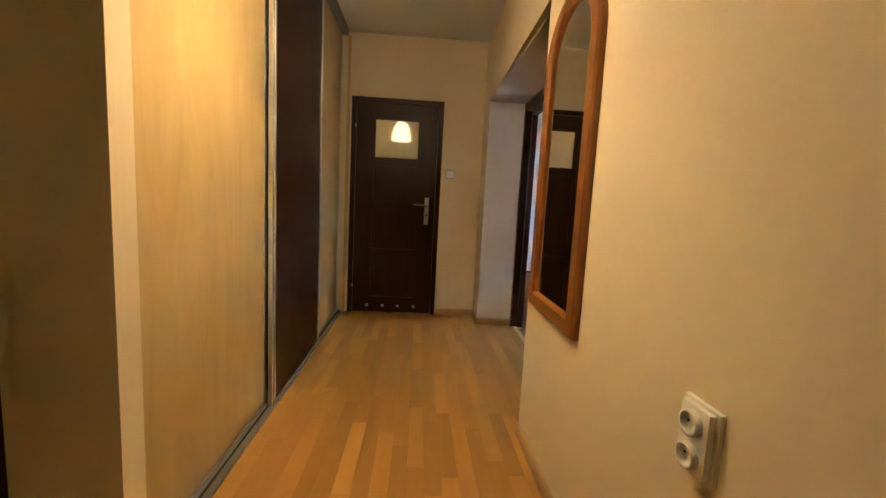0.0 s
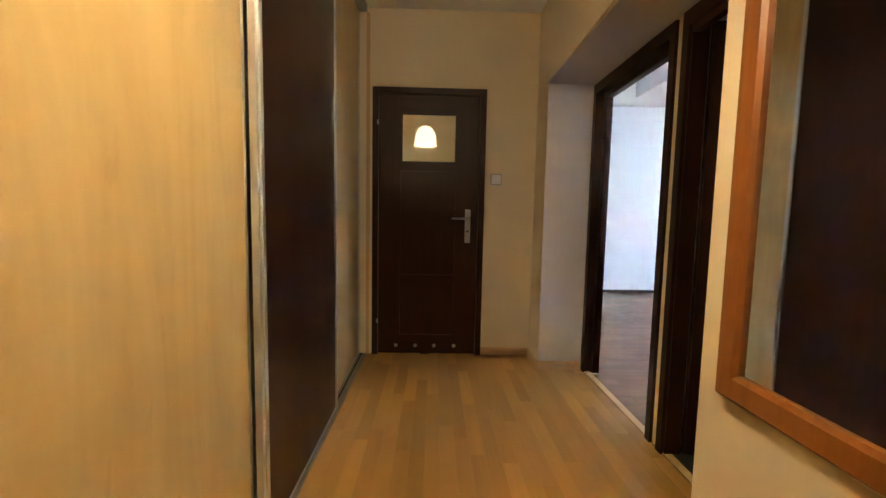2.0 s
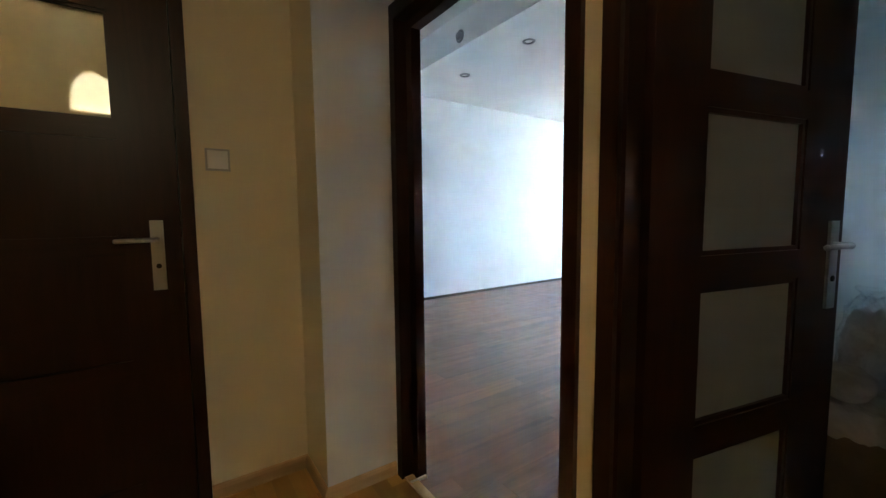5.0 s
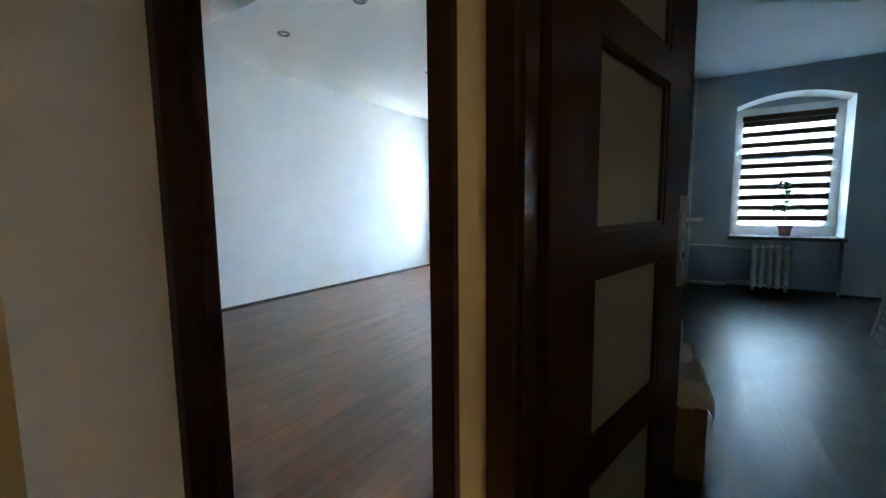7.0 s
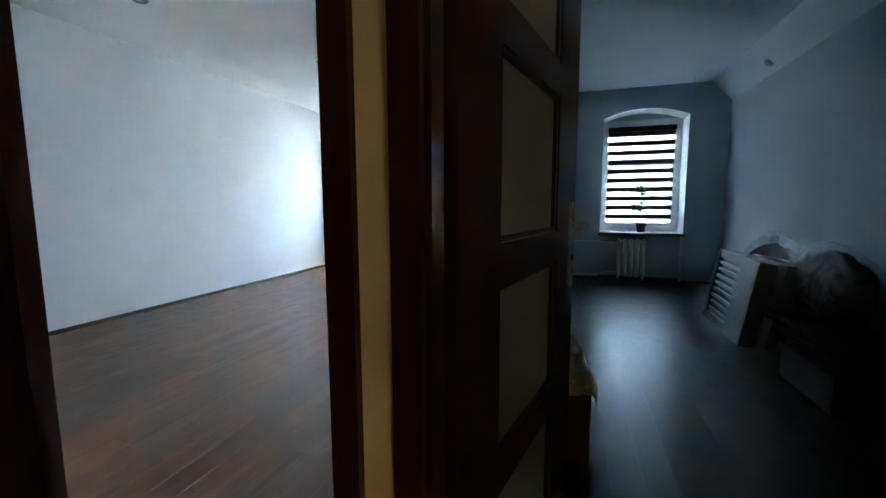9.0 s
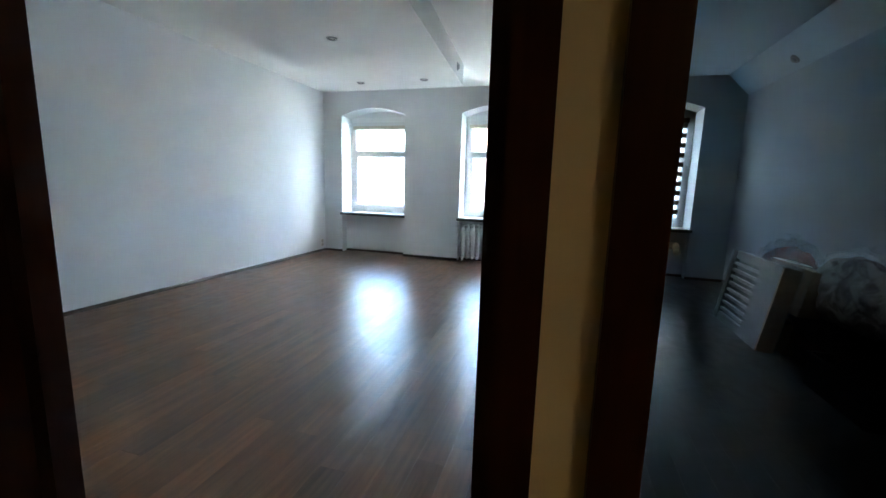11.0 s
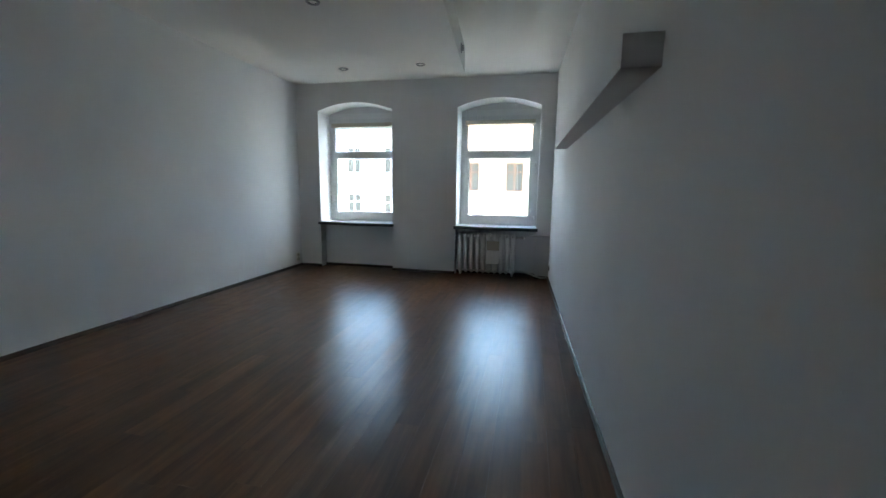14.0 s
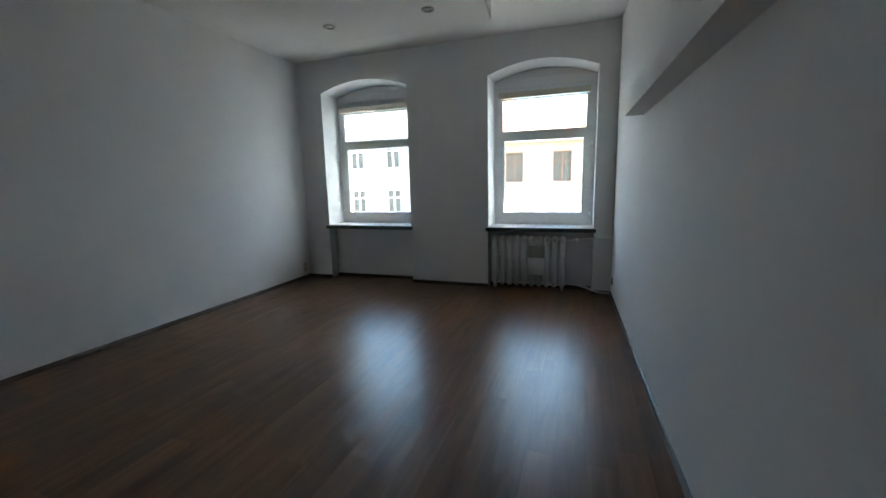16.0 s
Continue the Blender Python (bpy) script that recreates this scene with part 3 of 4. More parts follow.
def window(name, y0, y1, blind, handle_left=True):
    """uPVC window of a fixed upper light and an opening lower sash, with its sill board."""
    wd = y1 - y0
    f = thing(name, (FAC_X + 0.36, y0, 0.70), "white plastic window in a deep arched bay, daylight behind", "window", kind="structure")
    H = FRAME_Z - 0.70
    x0, x1 = 0.0, 0.07
    e = 0.055
    bm = bmesh.new()
    for q in ((0, e, 0, H), (wd - e, wd, 0, H), (e, wd - e, 0, e), (e, wd - e, H - e, H), (e, wd - e, 1.005, 1.068)):
        cuboid(bm, x0, x1, *q)
    fr = part("window_frame", soft(bm, 0.004), M_PVC, f)

    def sash(nm, z0, z1, w, lo, hi):
        bm = bmesh.new()
        for q in ((e, e + w, z0, z1), (wd - e - w, wd - e, z0, z1), (e + w, wd - e - w, z0, z0 + lo), (e + w, wd - e - w, z1 - hi, z1)):
            cuboid(bm, x0 - 0.016, x1 - 0.02, *q)
        s = part(nm, soft(bm, 0.005), M_PVC, f)
        p = part("pane", block(0.020, 0.024, e + w, wd - e - w, z0 + lo, z1 - hi, 0), M_GLASS, s, "clear glass pane")
        p.visible_shadow = False
        bm = bmesh.new()
        for q in ((e + w, e + w + 0.006, z0 + lo, z1 - hi), (wd - e - w - 0.006, wd - e - w, z0 + lo, z1 - hi)):
            cuboid(bm, 0.016, 0.0195, *q)
        part("gasket", bm, M_BLACK, s)
        return s
    low = sash("opening_sash", 0.05, 1.012, 0.068, 0.098, 0.034)
    sash("upper_light", 1.062, H - 0.05, 0.045, 0.026, 0.045)
    hy = wd - e - 0.03 if handle_left else e + 0.03
    bm = bmesh.new()
    cuboid(bm, -0.026, -0.016, hy - 0.014, hy + 0.014, 0.71, 0.77)
    soft(bm, 0.004)
    tube(bm, (-0.022, hy, 0.74), (-0.05, hy, 0.74), 0.009, 12)
    grip = block(-0.056, -0.042, -0.011, 0.011, -0.012, 0.115, 0.004)
    grip.transform(Matrix.Translation((0, hy, 0.74)) @ Matrix.Rotation(radians(-40 if handle_left else 40), 4, "X"))
    me = bpy.data.meshes.new("grip")
    grip.to_mesh(me)
    grip.free()
    bm.from_mesh(me)
    bpy.data.meshes.remove(me)
    part("window_handle", bm, M_PVC, low, "white plastic window handle")
    for z in (0.12, 0.9):
        bm = bmesh.new()
        hz = e - 0.012 if handle_left else wd - e + 0.012
        tube(bm, (-0.010, hz, z - 0.03), (-0.010, hz, z + 0.03), 0.009, 12)
        part("hinge", bm, M_PVC, low, smooth=True)
    s = part("window_sill", block(-0.40, 0.0, -0.02, wd + 0.02, -0.04, 0.0, 0.006), M_SILL, f, "dark polished stone window sill")
    part("sill_lining", block(-0.36, 0.0, 0.001, wd - 0.001, 0.0, 0.004, 0), M_PVC, s)
    if blind == "roller":
        bm = bmesh.new()
        cuboid(bm, -0.07, -0.018, 0.07, wd - 0.07, 1.45, 1.51)
        c = part("blind_cassette", soft(bm, 0.012, 3), M_BLINDCASE, f, "beige rolled-up blind cassette")
        bm = bmesh.new()
        cuboid(bm, -0.05, -0.035, 0.075, wd - 0.075, 1.425, 1.442)
        part("blind_rail", soft(bm, 0.004), M_PVC, c)
        bm = bmesh.new()
        tube(bm, (-0.045, wd - 0.075, 0.25), (-0.045, wd - 0.075, 1.46), 0.0022, 6)
        tube(bm, (-0.045, wd - 0.068, 0.25), (-0.045, wd - 0.068, 1.46), 0.0022, 6)
        part("blind_chain", bm, M_PVC, c)
    return f


M_BLINDCASE = plain("beige_blind", (0.66, 0.60, 0.50), 0.55)
for nm, a, b in WINDOWS:
    window(nm, a, b, "roller" if nm != "window_3" else "")


M_STRIPE = fabric("brown_blind_cloth", (0.075, 0.048, 0.03), 0.15)
M_SHEER = fabric("sheer_blind_cloth", (0.84, 0.86, 0.86), 0.75, 0.4)


def zebra_blind():
    """Day-and-night blind: dark stripes between sheer ones, hung before the lower sash and the light above."""
    b = thing("striped_blind", (FAC_X + 0.325, 1.185, 0.70), "lowered brown and cream striped day-and-night roller blind", "blind")
    y0, y1 = 0.10, 1.0
    part("cassette", block(-0.03, 0.02, y0 - 0.01, y1 + 0.01, 1.50, 1.565, 0.01, 3), M_STRIPE, b)
    n, z0, z1 = 10, 0.13, 1.495
    p = (z1 - z0) / n
    for i in range(n):
        z = z0 + i * p
        part("sheer_stripe", block(-0.001, 0.001, y0, y1, z, z + p * 0.47, 0), M_SHEER, b)
        part("dark_stripe", block(-0.003, -0.0015, y0, y1, z + p * 0.47, z + p, 0), M_STRIPE, b)
    part("bottom_bar", block(-0.008, 0.008, y0, y1, z0 - 0.022, z0, 0.004), M_PVC, b)


zebra_blind()


def white_bay(a, b):
    """Bright white plaster inside a window bay."""
    x0, x1, t = FAC_X + 0.002, FAC_X + 0.359, 0.004
    for n, y in (("a", a), ("b", b - t)):
        solid("trim_bay_" + n, block(x0, x1, y, y + t, 0.704, SPRING_Z, 0), M_BAY, kind="structure")
    bm = bmesh.new()
    n = 20
    for i in range(n):
        p = [(a + (b - a) * u / n, SPRING_Z + (CROWN_Z - SPRING_Z) * (1 - (2 * u / n - 1) ** 2)) for u in (i, i + 1)]
        prism(bm, [(p[0][0], p[0][1] - t), (p[1][0], p[1][1] - t), p[1], p[0]], "x", x0, x1)
    solid("trim_bay_arch", bm, M_BAY, kind="structure")
    solid("trim_bay_head", block(x1 - t, x1, a + t, b - t, FRAME_Z, SPRING_Z + 0.02, 0), M_BAY, kind="structure")


M_BAY = paint("bright_white_paint", (0.86, 0.87, 0.88))
for _, bay_a, bay_b in WINDOWS:
    white_bay(bay_a, bay_b)


def radiator(name, at, columns, pitch, label, box=True):
    """Cast-iron column radiator along local y, its back to +x, on feet."""
    r = thing(name, at, label, "radiator")
    top, low, dp = 0.605, 0.035, 0.11
    for i in range(columns):
        y = i * pitch
        bm = bmesh.new()
        for x in (-dp * 0.30, dp * 0.30):
            bmesh.ops.create_cone(bm, cap_ends=True, segments=14, radius1=1, radius2=1, depth=top - low - 0.05,
                                  matrix=Matrix.Translation((x, y, (top + low) / 2)) @ Matrix.Diagonal((0.022, 0.029, 1, 1)))
        for z in (low + 0.035, top - 0.035):
            bmesh.ops.create_uvsphere(bm, u_segments=14, v_segments=10, radius=1.0,
                                      matrix=Matrix.Translation((0, y, z)) @ Matrix.Diagonal((dp * 0.56, pitch * 0.40, 0.040, 1)))
        if i in (0, columns - 1):
            for x in (-dp * 0.3, dp * 0.3):
                tube(bm, (x, y, 0.0), (x, y, low + 0.02), 0.012, 10, 0.018)
        part("column", bm, M_RAD, r, smooth=True)
    for z in (low + 0.035, top - 0.035):
        bm = bmesh.new()
        tube(bm, (0, -0.02, z), (0, (columns - 1) * pitch + 0.02, z), 0.022, 14)
        part("header_pipe", bm, M_RAD, r, smooth=True)
    return r


radiator("radiator", (FAC_X + 0.035, 3.70, 0), 10, 0.083, "white cast-iron column radiator under a window")
radiator("radiator", (FAC_X + 0.07, 1.67, 0), 5, 0.083, "white cast-iron column radiator in the dim room")


def pipe(name, pts, r, label):
    """A bent pipe through the points."""
    cu = bpy.data.curves.new(name, "CURVE")
    cu.dimensions, cu.bevel_depth, cu.bevel_resolution, cu.resolution_u = "3D", r, 3, 6
    sp = cu.splines.new("BEZIER")
    sp.bezier_points.add(len(pts) - 1)
    for p, c in zip(sp.bezier_points, pts):
        p.co = c
        p.handle_left_type = p.handle_right_type = "AUTO"
    ob = new(name, cu)
    cu.materials.append(M_RAD)
    dg = bpy.context.evaluated_depsgraph_get()
    me = bpy.data.meshes.new_from_object(ob.evaluated_get(dg))
    bpy.data.objects.remove(ob)
    out = new(name, me)
    return tagged(out, label, "pipe")


pipe("radiator_pipe", [(FAC_X + 0.05, 3.70, 0.555), (FAC_X + 0.05, 3.60, 0.56), (FAC_X + 0.03, 3.45, 0.59), (FAC_X - 0.03, 3.34, 0.605), (FAC_X - 0.03, 3.18, 0.61)], 0.010, "white supply pipe from radiator to wall")
pipe("radiator_pipe", [(FAC_X + 0.05, 3.70, 0.075), (FAC_X + 0.04, 3.58, 0.075), (FAC_X - 0.0, 3.46, 0.06), (FAC_X - 0.03, 3.32, 0.02), (FAC_X - 0.03, 3.18, 0.018)], 0.011, "white return pipe from radiator to wall")
pipe("radiator_pipe", [(FAC_X + 0.07, 2.02, 0.55), (FAC_X + 0.06, 2.12, 0.55), (FAC_X - 0.04, 2.32, 0.57), (FAC_X - 0.04, 2.45, 0.575), (FAC_X - 0.04, 2.74, 0.575)], 0.011, "white supply pipe along the outer wall")
pipe("radiator_pipe", [(FAC_X + 0.07, 2.02, 0.11), (FAC_X + 0.06, 2.12, 0.11), (FAC_X - 0.04, 2.32, 0.08), (FAC_X - 0.04, 2.45, 0.075), (FAC_X - 0.04, 2.74, 0.075)], 0.011, "white return pipe along the outer wall")
for yy in (2.74, 2.80):
    bm = bmesh.new()
    tube(bm, (FAC_X - 0.04, yy, 0.0), (FAC_X - 0.04, yy, R2_H), 0.013, 12)
    solid("riser_pipe", bm, M_RAD, "white vertical heating riser pipe", "pipe", group="heating risers", smooth=True)


def evaporator():
    e = thing("humidifier", (FAC_X - 0.03, 3.885, 0.185), "white ceramic humidifier hung on the radiator front", "humidifier")
    part("body", block(-0.035, 0.0, 0.0, 0.18, 0.0, 0.19, 0.012, 3), M_RAD, e)
    part("back_plate", block(-0.012, 0.0, 0.004, 0.176, 0.19, 0.32, 0.004, 2), M_BEIGE, e, "beige upper plate")
    part("hook", block(-0.003, 0.05, 0.08, 0.10, 0.325, 0.329, 0.001), M_STEEL, e)


M_BEIGE = plain("beige_plastic", (0.50, 0.47, 0.38), 0.45)
evaporator()


def downlight(name, at, normal, label, dark=False):
    """Recessed spotlight with a chrome ring and a dark bowl."""
    t = thing(name, at, label, "spotlight", group="ceiling spotlights")
    q = Vector(normal).to_track_quat("Z", "Y").to_matrix().to_4x4()
    bm = bmesh.new()
    lathe(bm, [(0.030, -0.004), (0.031, 0.004), (0.038, 0.009), (0.046, 0.007), (0.050, 0.0), (0.050, -0.004)], 28)
    bm.transform(q)
    ring = part("ring", bm, M_NICKEL, t, "dark nickel ring", smooth=True)
    bm = bmesh.new()
    lathe(bm, [(0.0305, 0.002), (0.026, -0.003), (0.0, -0.003)], 24)
    bm.transform(q)
    part("reflector", bm, M_BLACK if dark else M_BULB, t, smooth=True)
    if dark:
        bm = bmesh.new()
        lathe(bm, [(0.030, 0.004), (0.030, 0.018), (0.024, 0.026), (0.0, 0.022)], 24)
        bm.transform(q)
        part("eyeball", bm, M_NICKEL, t, "swivelling dark nickel eyeball", smooth=True)
    return t


M_BULB = plain("unlit_bulb_glass", (0.05, 0.05, 0.05), 0.25)
M_NICKEL = plain("dark_nickel", (0.30, 0.30, 0.31), 0.35, 1.0)
for x, y in ((2.37, 4.60), (2.41, 5.452), (3.80, 5.01), (5.265, 4.647), (5.276, 5.506)):
    downlight("spotlight", (x, y, 2.478), (0, 0, -1), "unlit recessed spotlight in the lowered ceiling")
downlight("spotlight", (5.21, 4.218, 2.593), (0.075, -1, 0), "unlit spotlight in the lowered ceiling's side", True)
downlight("spotlight", (2.0, 4.98, 2.565), (-1, 0, 0), "unlit spotlight in the lowered ceiling's edge", True)
downlight("spotlight", (5.50, 0.795, 2.57), (0, 0.72, -0.69), "unlit spotlight in the sloping ceiling edge", True)

# ledge on the partition
bm = bmesh.new()
prism(bm, [(2.62, 3.06), (5.30, 3.14), (5.30, 3.272), (2.62, 3.206)], "z", 1.625, 1.735)
solid("wall_ledge", soft(bm, 0.004), M_WHITE, "white boxed-in ledge along the partition wall", "ledge", kind="structure")


def mirror():
    """Arched wall mirror in an orange-stained frame."""
    y0, y1, z0, spring, crown = 1.514, 2.027, 0.685, 1.66, 1.90
    mth = thing("wall_mirror", (HALL_R, (y0 + y1) / 2, z0), "tall arched mirror in an orange pine frame", "mirror")

    def arch(inset):
        w = (y1 - y0) / 2 - inset
        h = crown - spring - inset
        pts = [(-w, inset), (w, inset)]
        for i in range(25):
            a = math.pi * i / 24
            pts.append((w * math.cos(a), spring - z0 + h * math.sin(a)))
        return pts
    bm = bmesh.new()
    rings = []
    for inset, depth in ((0.0, 0.0), (0.0, -0.020), (0.008, -0.028), (0.055, -0.028), (0.066, -0.020), (0.066, -0.008)):
        rings.append([bm.verts.new((depth, u, v)) for u, v in arch(inset)])
    for a, b in zip(rings, rings[1:]):
        for i in range(len(a)):
            j = (i + 1) % len(a)
            bm.faces.new((a[i], a[j], b[j], b[i]))
    part("frame", bm, M_MIRRORFRAME, mth)
    bm = bmesh.new()
    prism(bm, arch(0.06), "x", -0.012, -0.008)
    part("mirror_glass", bm, M_MIRROR, mth, "clear mirror glass")


mirror()


def socket_cup(parent, y, z):
    bm = bmesh.new()
    lathe(bm, [(0.024, 0.0), (0.024, 0.012), (0.019, 0.013), (0.018, 0.002), (0.0, 0.002)], 24)
    bm.transform(Matrix.Translation((-0.022, y, z)) @ Matrix.Rotation(radians(-90), 4, "Y"))
    cup = part("socket_cup", bm, M_PLASTIC, parent, smooth=True)
    bm = bmesh.new()
    for dy in (-0.0095, 0.0095):
        tube(bm, (-0.0255, y + dy, z), (-0.0235, y + dy, z), 0.0026, 8)
    part("pin_hole", bm, M_BLACK, cup)


def hall_socket():
    s = thing("wall_socket", (HALL_R, 0.94, 0.705), "white surface-mounted double socket", "socket")
    part("back_plate", block(-0.010, 0, -0.045, 0.045, -0.068, 0.068, 0.004), M_PLASTIC, s)
    part("housing", block(-0.022, -0.010, -0.036, 0.036, -0.062, 0.062, 0.006, 3), M_PLASTIC, s)
    for z in (-0.031, 0.031):
        socket_cup(s, 0.0, z)


hall_socket()


M_SWITCH = plain("cool_white_plastic", (0.82, 0.82, 0.88), 0.35)
# the switch's shadow outline is put into this grey of its plate
M_SWITCHSHADE = plain("shadow_grey_plastic", (0.42, 0.42, 0.45), 0.4)


def switch_plate():
    s = thing("light_switch", (0.20, END_Y, 1.39), "white square light switch beside the bathroom door", "switch")
    part("back_plate", block(-0.043, 0.043, -0.011, 0, -0.043, 0.043, 0.004), M_SWITCHSHADE, s, "white surround greyed to paint its shadow outline")
    part("rocker", block(-0.035, 0.035, -0.017, -0.009, -0.035, 0.035, 0.004), M_SWITCH, s)


switch_plate()


def room_socket(at, side, label):
    s = thing("wall_socket", at, label, "socket")
    part("back_plate", block(-0.042, 0.042, side * 0.010, 0, -0.072, 0.072, 0.004), M_PLASTIC, s)
    for z in (-0.034, 0.034):
        bm = bmesh.new()
        lathe(bm, [(0.028, 0.0), (0.028, 0.007), (0.021, 0.008), (0.020, 0.001), (0.0, 0.001)], 24)
        bm.transform(Matrix.Translation((0, side * 0.009, z)) @ Matrix.Rotation(radians(90 if side < 0 else -90), 4, "X"))
        part("socket_cup", bm, M_BEIGE, s, smooth=True)


room_socket((6.62, LR_Y, 0.15), -1, "pale double socket low on the wall by the window corner")
room_socket((2.235, LR_Y, 0.13), -1, "pale double socket low on the long white wall")


def cable_cover():
    """A small round blanking box low on the partition."""
    s = thing("cable_cover", (6.55, 3.199, 0.19), "small dark round cable cover low on the partition", "cable cover")
    bm = bmesh.new()
    lathe(bm, [(0.036, 0.0), (0.036, 0.006), (0.030, 0.011), (0.0, 0.011)], 24)
    bm.transform(Matrix.Rotation(radians(-90), 4, "X"))
    part("lid", bm, M_TRACK, s, smooth=True)
    bm = bmesh.new()
    tube(bm, (0, 0.010, 0), (0, 0.0125, 0), 0.006, 12)
    part("screw", bm, M_STEEL, s)


cable_cover()


def radiator_valve(at, label):
    """Thermostat head on the supply pipe."""
    s = thing("radiator_valve", at, label, "valve")
    bm = bmesh.new()
    tube(bm, (0, -0.028, 0), (0, 0.028, 0), 0.016, 8)
    part("union_nut", bm, M_STEEL, s)
    bm = bmesh.new()
    lathe(bm, [(0.0, 0.0), (0.016, 0.0), (0.024, 0.014), (0.026, 0.045), (0.022, 0.066), (0.0, 0.070)], 20)
    bm.transform(Matrix.Rotation(radians(-90), 4, "Y"))
    part("knob", bm, M_RAD, s, "round white valve knob", smooth=True)


radiator_valve((FAC_X + 0.046, 3.56, 0.567), "white valve knob on the radiator's supply pipe")


def pendant(name, at, ceiling, shade, label):
    """Bell-shaped opal pendant on a cord."""
    p = thing(name, at, label, "pendant lamp")
    bm = bmesh.new()
    prof = [(0.030, 0.140), (0.056, 0.128), (0.090, 0.100), (0.118, 0.056), (0.136, 0.0), (0.146, -0.066), (0.151, -0.136)]
    lathe(bm, prof + [(r - 0.004, z) for r, z in prof[::-1]], 40)
    part("shade", bm, shade, p, "lit white bell shade", smooth=True)
    bm = bmesh.new()
    tube(bm, (0, 0, 0.04), (0, 0, 0.17), 0.022, 16)
    tube(bm, (0, 0, 0.13), (0, 0, 0.19), 0.030, 20)
    part("lampholder", bm, M_PLASTIC, p, smooth=True)
    bm = bmesh.new()
    tube(bm, (0, 0, 0.18), (0, 0, ceiling - at[2] - 0.02), 0.004, 8)
    part("cord", bm, M_PLASTIC, p)
    bm = bmesh.new()
    lathe(bm, [(0.0, ceiling - at[2]), (0.05, ceiling - at[2]), (0.045, ceiling - at[2] - 0.03), (0.0, ceiling - at[2] - 0.035)], 24)
    part("ceiling_rose", bm, M_PLASTIC, p, smooth=True)


pendant("pendant_lamp", HALL_LAMP, HALL_H, M_SHADE, "lit white bell pendant lamp under the hall ceiling")


def entry_door():
    """Closed dark door in the return wall of the entry."""
    f = thing("door_4", (-1.06, 1.25, 0), "closed dark wenge door beside the wardrobe's end wall", "door", kind="structure")
    part("frame_post", block(-0.06, 0, -0.018, 0, 0, 2.06, 0.004), M_WENGE, f)
    part("frame_post", block(-0.90, -0.84, -0.018, 0, 0, 2.06, 0.004), M_WENGE, f)
    part("frame_head", block(-0.84, -0.06, -0.018, 0, 2.0, 2.06, 0.004), M_WENGE_X, f)
    part("leaf", block(-0.84, -0.06, -0.010, 0, 0.006, 2.0, 0.003), M_WENGE, f)
    lever_handle(f, (-0.11, -0.010, 1.05), (0, -1, 0), (-1, 0, 0))


entry_door()

# ---- things in the dim room ----


def film_plastic(name, gloss, crease=1.0):
    k = Mat(name)
    v = k.coords()
    wr = k.mix(k.noise(v, 7, 2, 0.5, 4.0), k.noise(v, 22, 2, 0.5, 3.0), 0.35)
    k.bump(k.ramp(wr, [(0.35, (0,)), (0.5, (1,)), (0.65, (0,))]), crease, 0.03 * crease)
    k.set((0.9, 0.92, 0.94), 0.12, 0.0, Transmission_Weight=0.0, IOR=1.45)
    tr = k.n("ShaderNodeBsdfTransparent", Color=(0.95, 0.96, 0.97, 1))
    mixn = k.t.nodes.new("ShaderNodeMixShader")
    edge = k.n("ShaderNodeLayerWeight", Blend=0.3)
    k.link(k.b.inputs["Normal"].links[0].from_socket, edge.inputs["Normal"])
    k.link(k.ramp(edge.outputs["Facing"], [(0.0, (gloss,)), (0.55, (gloss * 2,)), (1.0, (gloss * 9,))]), mixn.inputs[0])
    gl = k.n("ShaderNodeBsdfGlossy", Color=(1, 1, 1, 1), Roughness=0.07)
    k.link(k.b.inputs["Normal"].links[0].from_socket, gl.inputs["Normal"])
    k.link(tr.outputs[0], mixn.inputs[1])
    k.link(gl.outputs[0], mixn.inputs[2])
    k.link(mixn.outputs[0], k.t.nodes["Material Output"].inputs["Surface"])
    return k.m


def cloth(name, a, b, scale=9.0):
    k = Mat(name)
    v = k.coords()
    f = k.noise(v, scale, 4, 0.6, 0.8)
    k.bump(k.noise(v, 45, 4), 0.5, 0.01)
    return k.set(k.ramp(f, [(0.42, a), (0.58, b)]), 0.85)


M_FILM = film_plastic("crumpled_clear_bag_film", 0.05)
M_WRAP = film_plastic("clear_wrapping_film", 0.085, 1.0)
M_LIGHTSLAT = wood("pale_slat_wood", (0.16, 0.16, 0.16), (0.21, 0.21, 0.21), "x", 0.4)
M_CARTON = wood("cardboard", (0.20, 0.125, 0.075), (0.27, 0.17, 0.105), "x", 0.8, 0.6)
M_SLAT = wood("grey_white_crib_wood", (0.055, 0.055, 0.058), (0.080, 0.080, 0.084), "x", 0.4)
M_REDCLOTH = cloth("red_and_dark_cloth", (0.020, 0.020, 0.018), (0.09, 0.012, 0.011), 5.0)
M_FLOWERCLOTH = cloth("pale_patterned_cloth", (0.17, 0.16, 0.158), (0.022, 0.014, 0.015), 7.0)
M_DARKRED = cloth("dark_red_cloth", (0.030, 0.008, 0.012), (0.055, 0.014, 0.020))
M_DARKCLOTH = cloth("dark_duvet_cloth", (0.018, 0.018, 0.024), (0.040, 0.036, 0.044))
M_WHITECLOTH = cloth("white_cotton", (0.58, 0.54, 0.54), (0.74, 0.70, 0.70), 6)
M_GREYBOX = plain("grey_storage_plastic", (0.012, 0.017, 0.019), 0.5)


